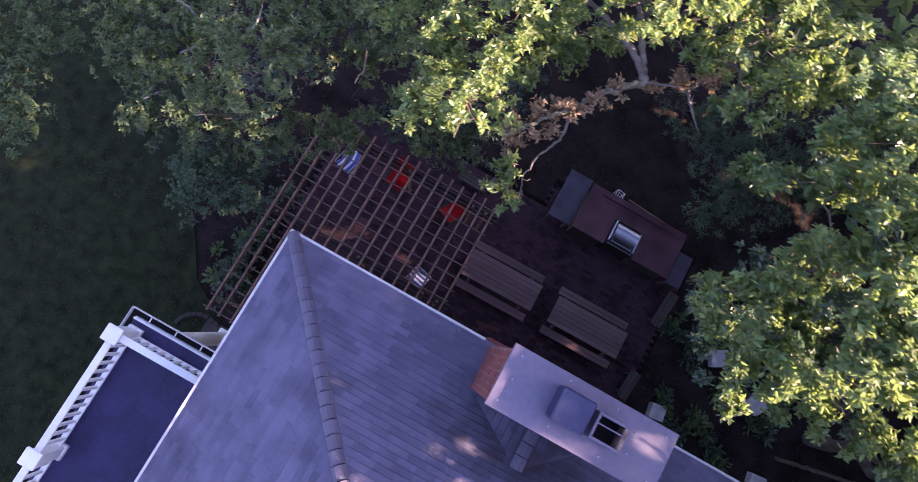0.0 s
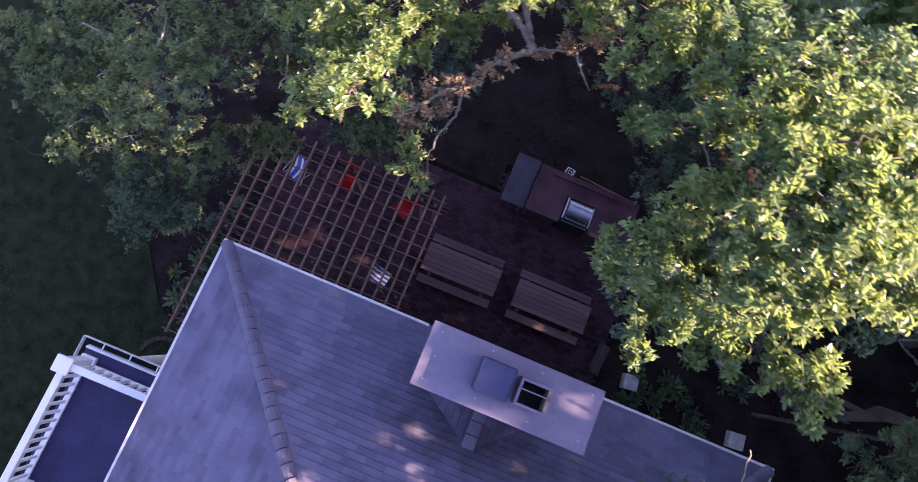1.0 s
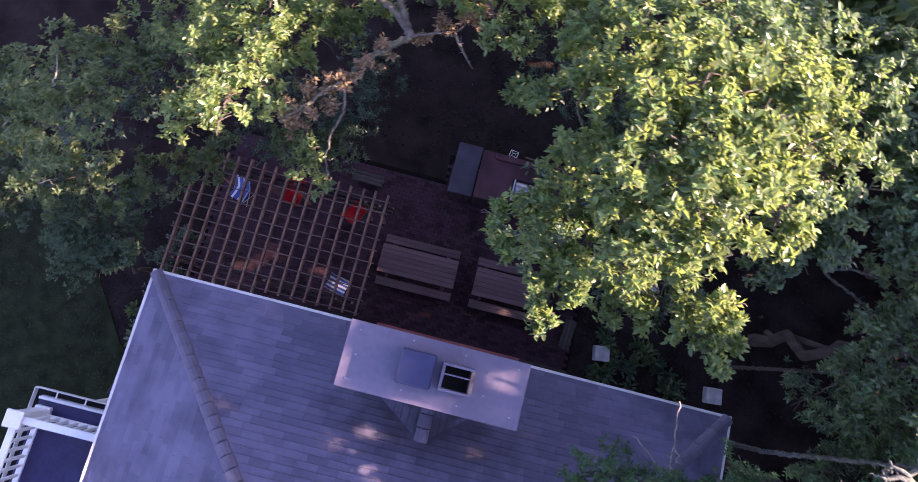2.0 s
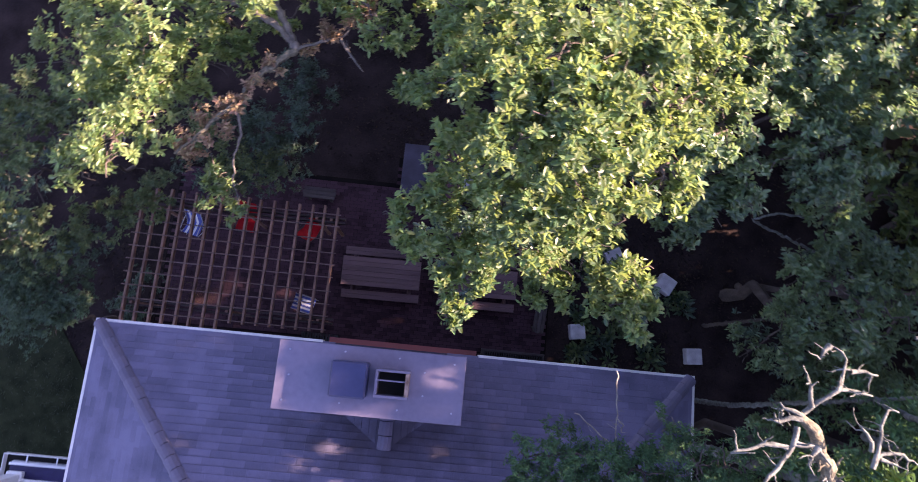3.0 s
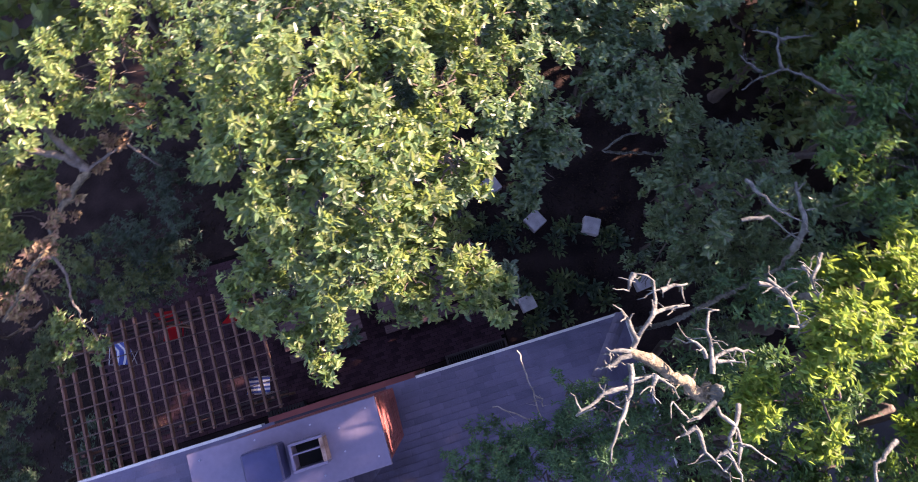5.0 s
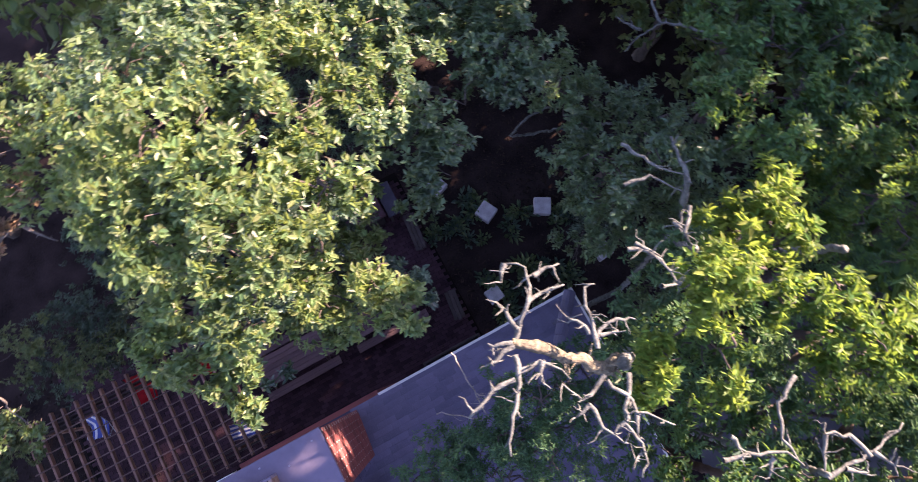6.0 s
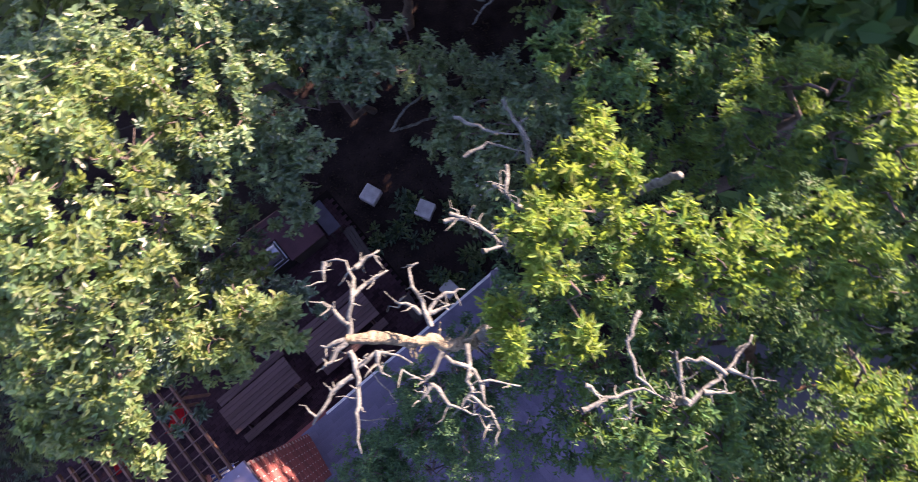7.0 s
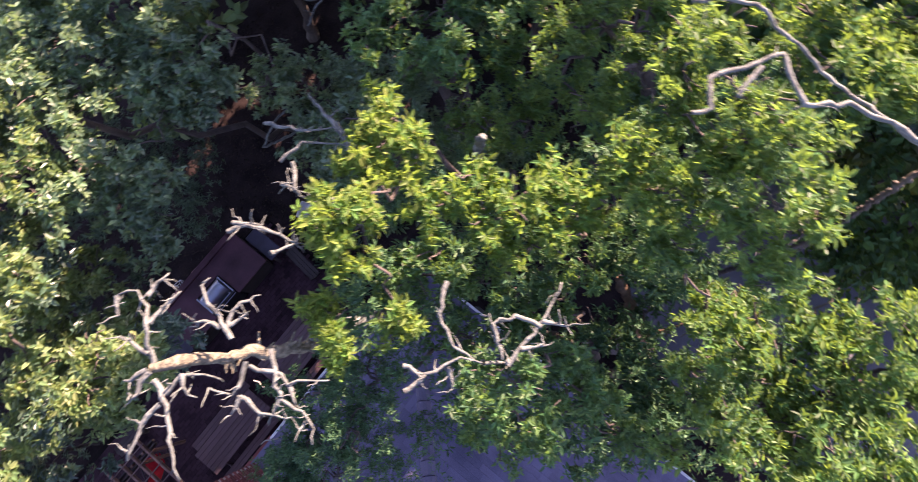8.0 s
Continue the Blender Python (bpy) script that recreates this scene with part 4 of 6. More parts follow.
DRIVEWAY = [
    (10.53, -2.36, 11.95, 0.21), (10.70, -3.12, 10.91, 0.30), (10.62, -3.31, 11.31, 0.25), (10.38, -3.00, 11.25, 0.22), (10.23, -3.47, 11.28, 0.26),
    (10.55, -3.68, 11.25, 0.30), (10.25, -3.94, 10.86, 0.31), (9.83, -3.52, 11.42, 0.22), (10.93, -3.63, 11.34, 0.29), (10.49, -4.07, 11.05, 0.37),
    (10.19, -3.18, 11.35, 0.16), (9.44, -3.23, 11.27, 0.19),
]
SOUTH_EAST = [
    (10.85, -0.48, 10.62, 0.27), (11.38, -0.41, 10.58, 0.29), (11.51, -0.71, 11.08, 0.33), (11.19, -0.72, 10.41, 0.35), (11.25, -1.23, 11.22, 0.28),
    (11.87, -0.46, 11.12, 0.33), (12.19, -0.82, 10.93, 0.35), (12.14, -1.13, 11.57, 0.31), (11.87, -1.50, 12.04, 0.28), (11.67, -1.36, 11.56, 0.30),
    (11.57, -1.66, 12.08, 0.25), (11.53, -1.75, 12.69, 0.22), (11.24, -2.01, 12.73, 0.22), (11.38, -1.80, 11.76, 0.29), (11.25, -2.20, 12.22, 0.24),
    (11.24, -2.21, 12.80, 0.24), (10.98, -2.46, 12.99, 0.22), (11.04, -2.57, 12.26, 0.24), (10.91, -2.80, 12.59, 0.24), (10.84, -2.99, 12.03, 0.25),
    (10.78, -2.65, 12.09, 0.21),
]
SOUTH_EAST_LOW = [
    (11.02, -1.84, 11.48, 0.27), (10.96, -2.15, 11.54, 0.26), (11.07, -2.50, 11.50, 0.24), (10.61, -2.29, 11.49, 0.23), (12.09, 0.01, 10.70, 0.37),
    (12.30, -1.76, 12.29, 0.27), (12.02, -2.18, 12.34, 0.26), (11.58, -2.43, 12.55, 0.24), (10.76, -0.16, 10.39, 0.26),
    (11.97, -2.33, 12.70, 0.27), (12.25, -2.51, 12.70, 0.27), (11.78, -2.65, 12.70, 0.27), (11.98, -2.10, 12.70, 0.27),
    (11.94, -2.79, 12.70, 0.27), (11.79, -2.41, 12.70, 0.27), (12.28, -2.75, 12.70, 0.27),
]
FAR_MID = [
    (9.30, 2.54, 10.22, 0.36), (9.01, 2.87, 10.32, 0.36), (9.67, 2.35, 9.93, 0.31), (9.07, 2.45, 10.04, 0.27), (10.05, 2.20, 9.33, 0.33),
    (10.05, 1.70, 9.23, 0.29), (8.27, 2.31, 10.23, 0.32), (7.95, 2.30, 10.13, 0.32), (8.36, 2.03, 10.14, 0.25), (8.03, 2.76, 10.42, 0.35),
    (7.99, 3.51, 10.42, 0.40), (7.52, 3.91, 10.42, 0.42), (7.01, 4.25, 10.41, 0.47), (9.73, 1.37, 9.23, 0.29), (9.64, 0.77, 9.33, 0.28),
    (9.75, 0.57, 10.14, 0.25), (10.09, 1.03, 9.73, 0.30), (10.43, 0.64, 10.34, 0.28), (9.53, 0.34, 9.15, 0.21),
]
FAR_NORTH = [
    (6.47, 5.15, 9.89, 0.57), (8.61, 3.69, 9.91, 0.44), (9.23, 3.54, 9.91, 0.44), (9.68, 3.14, 9.91, 0.43), (10.58, 0.49, 10.44, 0.28),
    (11.07, 0.40, 10.54, 0.29),
]
OAK_LOW = [
    (6.80, 2.35, 9.93, 0.37), (7.13, 2.07, 9.74, 0.31), (6.30, 2.22, 9.72, 0.38), (6.58, 1.88, 9.52, 0.36), (6.46, 1.21, 9.45, 0.25),
    (5.90, 1.30, 9.24, 0.28), (5.89, 1.93, 9.42, 0.38), (7.14, 1.57, 9.55, 0.25), (5.46, 1.49, 9.43, 0.36), (6.95, 2.76, 9.93, 0.38),
    (6.27, 1.66, 9.53, 0.34), (6.81, 1.57, 9.64, 0.29),
]
# Boughs placed to fill gaps in the camera's view beside the house.
GAP_BOUGHS = [
    (10.56, -2.29, 10.40, 0.28), (10.73, -2.63, 10.30, 0.22), (10.03, -2.85, 10.30, 0.24), (9.94, -3.14, 10.30, 0.28), (9.36, -2.78, 10.20, 0.32),
    (9.55, -3.04, 10.30, 0.32), (9.65, -3.37, 10.30, 0.34), (9.12, -3.05, 10.20, 0.34), (9.31, -3.32, 10.20, 0.34), (11.01, -2.76, 10.30, 0.28),
    (9.96, -2.47, 10.30, 0.30), (9.57, -2.45, 10.25, 0.30), (8.94, -2.64, 10.10, 0.28), (11.11, -2.45, 10.4, 0.3),
]
DRIVEWAY_FAR = [
    (10.69, -3.75, 11.36, 0.24), (11.04, -3.91, 11.40, 0.28), (10.53, -4.09, 11.37, 0.28), (10.83, -4.19, 11.52, 0.28), (10.16, -4.01, 11.48, 0.26),
    (10.40, -4.29, 11.54, 0.30), (9.88, -4.01, 11.37, 0.24), (10.03, -4.27, 11.56, 0.30), (10.28, -4.60, 11.49, 0.31), (10.06, -3.81, 11.14, 0.22),
    (11.19, -3.87, 11.82, 0.24), (9.64, -3.71, 11.40, 0.20), (10.73, -4.45, 11.52, 0.28), (9.93, -3.50, 11.22, 0.16), (9.74, -4.24, 11.46, 0.32),
    (10.03, -4.76, 11.20, 0.35), (9.97, -3.11, 11.31, 0.18),
]
WEST_FAR = [
    (-5.95, -0.35, 4.89, 0.56), (-5.70, -0.91, 4.92, 0.40), (-6.50, 0.78, 4.88, 0.62), (-6.12, 1.22, 4.90, 0.52), (-6.47, 0.13, 4.88, 0.62),
    (-5.64, 1.17, 4.94, 0.32), (-6.83, -0.49, 4.84, 0.84), (-7.50, 0.44, 4.84, 0.86), (-7.06, 1.40, 4.87, 0.71), (-6.21, -1.02, 4.89, 0.54),
]

EAST_WOOD = [
    (11.29, 1.76, 10.84, 0.22), (11.75, 1.68, 10.83, 0.36), (12.09, 1.33, 10.83, 0.37), (12.56, 1.42, 10.83, 0.38), (11.20, 1.36, 10.84, 0.31),
    (11.57, 1.14, 10.83, 0.35), (11.94, 0.85, 10.83, 0.36), (11.11, 0.80, 10.84, 0.30), (11.48, 0.52, 10.83, 0.34), (11.81, 0.31, 10.83, 0.35),
    (11.55, -0.02, 10.83, 0.34), (11.13, 0.15, 10.84, 0.30), (10.84, 0.43, 10.85, 0.25), (12.40, 0.93, 10.83, 0.37), (10.70, 0.87, 10.86, 0.22),
    (12.24, 0.46, 10.83, 0.37),
]


# ---- bare limbs as points along them ----
DEAD_TIPS = [
    [(7.75, -0.18, 12.30), (7.80, -0.11, 12.35), (7.93, -0.00, 12.40), (8.01, 0.09, 12.35), (8.03, 0.21, 12.35), (7.93, 0.30, 12.35)],
    [(7.93, 0.30, 12.35), (7.85, 0.20, 12.35)],
    [(8.05, 0.14, 12.35), (8.15, 0.15, 12.35), (8.25, 0.13, 12.35)],
    [(7.94, 0.01, 12.35), (8.04, 0.01, 12.35), (8.21, -0.01, 12.35)],
    [(7.79, -0.13, 12.35), (7.77, 0.00, 12.35), (7.76, 0.10, 12.35)],
    [(7.70, -0.27, 12.35), (7.63, -0.43, 12.35), (7.54, -0.56, 12.35), (7.47, -0.62, 12.35), (7.37, -0.79, 12.35)],
    [(7.63, -0.39, 12.35), (7.47, -0.38, 12.35), (7.35, -0.43, 12.35), (7.25, -0.46, 12.35)],
    [(7.71, -0.19, 12.35), (7.63, -0.15, 12.35), (7.58, -0.11, 12.35)],
    [(7.70, -0.20, 12.35), (7.60, -0.23, 12.35), (7.53, -0.23, 12.35), (7.54, -0.18, 12.35)],
    [(7.69, -0.35, 12.35), (7.82, -0.37, 12.35), (7.92, -0.48, 12.35)],
    [(7.82, -0.37, 12.35), (7.77, -0.48, 12.35)],
]
DEAD_MORE = [
    [(8.19, -0.47, 12.35), (8.25, -0.31, 12.35), (8.26, -0.19, 12.35), (8.32, -0.08, 12.35), (8.39, -0.10, 12.35)],
    [(8.21, -0.37, 12.35), (8.16, -0.25, 12.35), (8.12, -0.21, 12.35)],
    [(8.23, -0.40, 12.35), (8.33, -0.36, 12.35), (8.45, -0.40, 12.35), (8.51, -0.43, 12.35)],
    [(8.25, -0.42, 12.35), (8.37, -0.44, 12.35)],
    [(8.15, -0.65, 12.35), (8.00, -0.70, 12.35), (7.94, -0.72, 12.35), (7.88, -0.56, 12.35)],
    [(7.96, -0.75, 12.35), (7.84, -0.78, 12.35)],
    [(7.97, -0.76, 12.35), (7.97, -0.91, 12.35), (8.04, -1.06, 12.35)],
    [(8.14, -0.68, 12.35), (8.19, -0.81, 12.35), (8.22, -0.93, 12.35), (8.38, -1.12, 12.35)],
    [(8.29, -0.72, 12.35), (8.16, -0.88, 12.35), (8.11, -0.96, 12.35), (8.14, -1.12, 12.35), (8.10, -1.23, 12.35), (8.03, -1.29, 12.35)],
    [(8.12, -1.16, 12.35), (8.05, -1.18, 12.35)],
    [(8.11, -0.96, 12.35), (8.02, -0.98, 12.35)],
    [(8.22, -0.95, 12.35), (8.14, -1.06, 12.35)],
]
DEAD_LIMB = [
    [(7.73, -0.18, 12.30), (7.82, -0.26, 12.30), (7.94, -0.34, 12.20), (8.02, -0.45, 12.10), (8.13, -0.51, 12.00), (8.21, -0.61, 11.90), (8.32, -0.71, 11.70), (8.50, -0.71, 11.40)],
]
DEAD_SIDE = [
    [(9.88, 0.68, 11.40), (9.84, 0.49, 11.40), (9.81, 0.29, 11.40), (9.76, 0.14, 11.20)],
    [(9.47, 0.82, 11.40), (9.61, 0.54, 11.40), (9.81, 0.31, 11.40)],
    [(9.30, 0.51, 11.40), (9.53, 0.46, 11.40), (9.75, 0.22, 11.30)],
    [(9.31, 0.06, 12.20), (9.17, -0.10, 12.20), (9.18, -0.22, 12.20)],
    [(9.15, 0.01, 12.20), (9.18, -0.11, 12.20)],
    [(8.70, -0.00, 12.40), (8.86, -0.16, 12.40), (8.90, -0.38, 12.30)],
    [(8.76, 0.01, 12.40), (8.86, -0.16, 12.40)],
    [(8.76, -0.32, 12.40), (8.90, -0.37, 12.30)],
]
DEAD_SOUTH = [
    [(9.32, -1.29, 12.15), (9.12, -1.38, 12.15), (9.02, -1.59, 12.15), (9.05, -1.80, 12.15)],
    [(8.58, -1.52, 12.15), (8.78, -1.56, 12.15), (8.99, -1.67, 12.15), (9.05, -1.80, 12.15)],
    [(8.71, -1.40, 12.15), (8.77, -1.56, 12.15)],
    [(8.91, -1.64, 12.15), (8.80, -1.75, 12.15)],
    [(9.16, -1.93, 12.15), (9.42, -1.95, 12.15), (9.62, -1.93, 12.15), (9.79, -1.89, 12.15)],
    [(9.51, -1.95, 12.15), (9.58, -2.09, 12.15)],
    [(9.47, -1.95, 12.15), (9.43, -1.79, 12.15), (9.29, -1.71, 12.15), (9.33, -1.64, 12.15)],
    [(9.29, -1.71, 12.15), (9.15, -1.89, 12.15)],
    [(9.26, -1.94, 12.15), (9.40, -2.04, 12.15)],
    [(9.05, -1.80, 12.15), (9.23, -2.02, 11.60)],
]
DEAD_FAR = [
    [(11.79, 1.77, 9.80), (11.55, 2.06, 9.80), (11.34, 2.18, 9.80), (11.05, 2.16, 9.80), (10.78, 2.08, 9.80)],
    [(11.34, 2.18, 9.80), (11.40, 2.46, 9.80), (11.50, 2.71, 9.80)],
    [(11.08, 2.22, 9.80), (10.92, 2.51, 9.80)],
    [(11.45, 2.56, 9.80), (11.82, 2.50, 9.80)],
    [(11.46, 2.62, 9.80), (11.20, 2.75, 9.80)],
]
TWIG = [
    [(10.17, 2.29, 8.50), (9.77, 2.30, 8.50), (9.42, 2.17, 8.50)],
]
DEAD_EAST = [
    [(10.60, -1.84, 13.40), (10.68, -1.91, 13.40), (10.82, -1.82, 13.40), (10.99, -1.95, 13.40), (11.13, -2.02, 13.40), (11.03, -2.14, 13.40), (10.96, -2.24, 13.40), (11.09, -2.41, 13.40), (11.13, -2.61, 13.40), (11.13, -2.79, 13.40)],
    [(11.00, -1.98, 13.40), (10.81, -1.98, 13.40)],
]
DEAD_TOP = [
    [(11.31, -1.27, 13.40), (11.22, -1.36, 13.40), (11.18, -1.46, 13.40), (11.20, -1.61, 13.40), (11.27, -1.79, 13.40)],
    [(11.20, -1.61, 13.40), (11.31, -1.64, 13.40), (11.41, -1.62, 13.40), (11.50, -1.55, 13.40)],
    [(11.20, -1.60, 13.40), (11.13, -1.56, 13.40), (11.09, -1.53, 13.40)],
]
ROOF_TWIG = [
    [(7.36, -0.01, 9.50), (7.38, -0.39, 9.50), (7.39, -0.80, 9.50)],
    [(6.92, -0.50, 9.50), (7.14, -0.66, 9.50), (7.32, -0.80, 9.50)],
    [(7.38, -0.52, 9.50), (7.45, -0.59, 9.50), (7.44, -0.67, 9.50)],
]
LIMB_WOOD = [
    [(1.94, 3.92, 9.80), (2.76, 3.69, 9.80), (3.13, 3.50, 9.80), (3.37, 3.25, 9.80)],
    [(2.80, 4.28, 9.80), (3.08, 3.76, 9.80), (3.37, 3.25, 9.80)],
    [(3.37, 3.25, 9.80), (3.01, 2.89, 9.80), (2.80, 2.56, 9.80), (2.44, 2.10, 9.80), (2.23, 1.87, 9.80)],
    [(2.81, 2.48, 9.80), (2.85, 2.22, 9.60), (2.73, 2.02, 9.40), (2.70, 1.78, 9.20), (2.78, 1.52, 9.10)],
    [(3.37, 3.25, 9.80), (3.88, 3.48, 9.80), (4.14, 3.82, 9.80), (4.31, 3.74, 9.80)],
    [(3.86, 3.44, 9.80), (4.01, 3.24, 9.80), (4.16, 3.07, 9.80)],
]


WEST_TWIG = [
    [(-3.49, 2.31, 6.80), (-3.17, 2.26, 6.80), (-2.91, 2.17, 6.80)],
    [(-3.17, 1.67, 6.30), (-2.96, 1.97, 6.30), (-2.72, 2.02, 6.30), (-2.59, 1.77, 6.30)],
    [(-2.97, 1.75, 6.30), (-3.05, 1.56, 6.30)],
    [(-3.76, 0.80, 5.40), (-3.62, 1.02, 5.40), (-3.50, 1.14, 5.40)],
    [(-1.78, 2.21, 7.60), (-1.80, 2.46, 7.60), (-1.88, 2.69, 7.60)],
    [(-2.75, 0.97, 5.60), (-2.51, 1.12, 5.60)],
]
MID_TWIG = [
    [(-1.17, 3.96, 5.40), (-0.84, 3.63, 5.40), (-0.70, 3.31, 5.40), (-0.71, 2.98, 5.40)],
    [(-1.60, 4.03, 5.60), (-1.38, 3.78, 5.60)],
]


def bare_limbs(name, lines, thick, mat, parent, seed, off=(0, 0, 0), spurs=2, thin=0.3):
    """Crooked bare limbs, each a mesh of its own, with short spurs."""
    rng = np.random.default_rng(seed)
    for line in lines:
        pts = np.array(line) - off
        fine = []
        for a, b in zip(pts, pts[1:]):
            steps = max(2, int(np.linalg.norm(b - a) / 0.05))
            fine += [a + (b - a) * k / steps + rng.normal(0, 0.008, 3) for k in range(steps)]
        fine.append(pts[-1])
        n = len(fine)
        r = np.linspace(thick, thick * thin, n) * (1 + rng.normal(0, 0.10, n))
        wood = Wood(7)
        wood.limb(fine, r)
        for _ in range(spurs):
            k = rng.integers(n // 3, n)
            way = unit(rng.normal(0, 1, 3)) * rng.uniform(0.04, 0.15)
            wood.limb(bend(fine[k], fine[k] + way, rng, 0.2, 4), np.linspace(thick * 0.35, thick * 0.12, 4))
        wood.done(name, mat, parent)


dead = thing("dead_tree", "bleached dead tree with bare crooked branches", "tree", 9.9, -1.25, 0)
OFF = np.array((9.9, -1.25, 0))
bare_limbs("trunk", [[(9.9, -1.25, -0.1), (9.7, -1.2, 4.0), (9.2, -0.95, 8.0), (8.9, -0.85, 10.2), (8.6, -0.76, 11.3), (8.44, -0.72, 11.7)]], 0.12, DEADWOOD, dead, 30, OFF, 0, 0.4)
bare_limbs("limb", DEAD_LIMB, 0.040, SHAGGY, dead, 31, OFF, 34, 1.2)
bare_limbs("branch", DEAD_TIPS, 0.020, DEADWOOD, dead, 32, OFF, 5)
bare_limbs("branch", DEAD_MORE, 0.017, DEADWOOD, dead, 33, OFF, 4)
snag = thing("dead_tree", "grey dead branches standing over a leafy oak", "tree", 10.6, -0.5, 0)
OFF = np.array((10.6, -0.5, 0))
bare_limbs("trunk", [[(10.6, -0.5, -0.1), (10.4, -0.4, 6), (9.9, 0.0, 10.6), (9.76, 0.14, 11.2)]], 0.07, DEADWOOD, snag, 34, OFF, 0, 0.22)
bare_limbs("stub", [[(10.55, -0.5, 9.0), (10.45, -0.65, 10.8), (10.36, -0.78, 11.8)]], 0.046, DEADWOOD, snag, 46, OFF, 2, 0.7)
bare_limbs("limb", [[(9.95, -0.05, 10.0), (9.5, -0.25, 11.4), (9.18, -0.22, 12.2)]], 0.035, DEADWOOD, snag, 44, OFF, 1, 0.6)
bare_limbs("branch", DEAD_SIDE[1:], 0.017, DEADWOOD, snag, 35, OFF, 6)
bare_limbs("limb", [DEAD_SIDE[0][::-1]], 0.034, DEADWOOD, snag, 47, OFF, 6)
snag = thing("dead_tree", "grey dead branches above the leaves by the house", "tree", 9.9, -2.6, 0)
OFF = np.array((9.9, -2.6, 0))
bare_limbs("trunk", [[(9.9, -2.6, -0.1), (9.7, -2.4, 6), (9.35, -2.1, 10.8), (9.23, -2.02, 11.6)]], 0.09, DEADWOOD, snag, 36, OFF, 0, 0.3)
bare_limbs("limb", [[(9.28, -2.06, 11.2), (9.16, -1.93, 12.15)]], 0.03, DEADWOOD, snag, 45, OFF, 1, 0.8)
bare_limbs("branch", DEAD_SOUTH, 0.018, DEADWOOD, snag, 37, OFF, 4)
snag = thing("dead_tree", "grey dead branch in a dark gap between oaks", "tree", 12.6, 1.4, 0)
OFF = np.array((12.6, 1.4, 0))
bare_limbs("trunk", [[(12.6, 1.4, -0.1), (12.9, 1.5, 6), (12.9, 1.55, 8.4), (12.4, 1.65, 9.5), (11.79, 1.77, 9.8)]], 0.05, BARK, snag, 38, OFF, 0, 0.5)
bare_limbs("branch", DEAD_FAR, 0.022, DEADWOOD, snag, 39, OFF, 3)
bare_limbs("branch", [TWIG[0] + [(10.9, 2.0, 7.6), (12.4, 1.5, 7.0)]], 0.016, DEADWOOD, snag, 40, OFF, 3, 1.6)
snag = thing("dead_tree", "long pale dead branch above the driveway oaks", "tree", 13.4, -4.6, 0)
OFF = np.array((13.4, -4.6, 0))
bare_limbs("trunk", [[(13.4, -4.6, -0.1), (13.0, -4.3, 8), (12.0, -3.4, 12.0), (11.13, -2.79, 13.4)]], 0.06, BARK, snag, 41, OFF, 0, 0.25)
bare_limbs("branch", DEAD_EAST, 0.012, DEADWOOD, snag, 42, OFF, 5, 1.15)
bare_limbs("branch", DEAD_TOP + [[(11.27, -1.79, 13.4), (11.33, -2.3, 13.15), (11.13, -2.79, 13.38)]], 0.010, DEADWOOD, snag, 43, OFF, 3, 1.1)

snag = thing("dead_tree", "broken brown tree trunk beside the driveway", "tree", 10.7, -2.95, 0)
OFF = np.array((10.7, -2.95, 0))
bare_limbs("trunk", [[(10.7, -2.95, -0.1), (10.12, -3.58, 5.0), (10.12, -3.48, 8.6), (10.28, -2.99, 9.60), (10.48, -2.38, 10.30)]], 0.095, TRUNKWOOD, snag, 48, OFF, 4, 0.5)
bare_limbs("branch", [[(10.28, -2.99, 9.3), (10.48, -3.11, 10.0), (10.70, -3.17, 10.2)]], 0.026, TRUNKWOOD, snag, 49, OFF, 3, 0.4)

tree("oak_tree", "tall oak with sunlit green leaves over the patio", "tree", (10.8, 6.2, 0), (8.2, 4.1, 9.0), OAK_A + OAK_B + OAK_C + OAK_LOW + OAK_UNDER, OAKLEAF, 1, 0.079, 0.08, 1040, 0.47, gaps=0.25, deep=(0.4, 1.2), lean=(0.1, 0.3), thin=0.72, inner=SHRUBSHADELEAF)
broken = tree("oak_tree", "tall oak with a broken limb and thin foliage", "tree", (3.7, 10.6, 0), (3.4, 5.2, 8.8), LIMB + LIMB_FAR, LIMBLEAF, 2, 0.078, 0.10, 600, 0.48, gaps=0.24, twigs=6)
west_oak = tree("oak_tree", "shaded oak at the edge of the lawn", "tree", (-3.2, 4.2, 0), (-2.9, 2.9, 4.0), WEST, OLIVELEAF, 3, 0.070, 0.045, 640, 0.52, gaps=0.33, deep=(0.5, 1.2), inner=SHRUBSHADELEAF, thin=0.8)
tree("oak_tree", "low oak at the far side of the lawn", "tree", (-7.4, 0.4, 0), (-7.3, 0.5, 3.0), WEST_FAR, WESTLEAF, 15, 0.075, 0.012, 520, twigs=0)
mid_oak = tree("oak_tree", "small oak behind the pergola", "tree", (-0.2, 5.3, 0), (-0.2, 4.3, 3.0), WEST_MID, OLIVELEAF, 4, 0.072, 0.05, 720, 0.52, gaps=0.28)
tree("shrub", "round dark green shrub beside the pergola", "shrub", (-2.7, 0.0, 0), (-2.7, 0.0, 2.2), SHRUB, ROUNDLEAF, 5, 0.056, 0.07, 1100, 0.5, gaps=0.06)
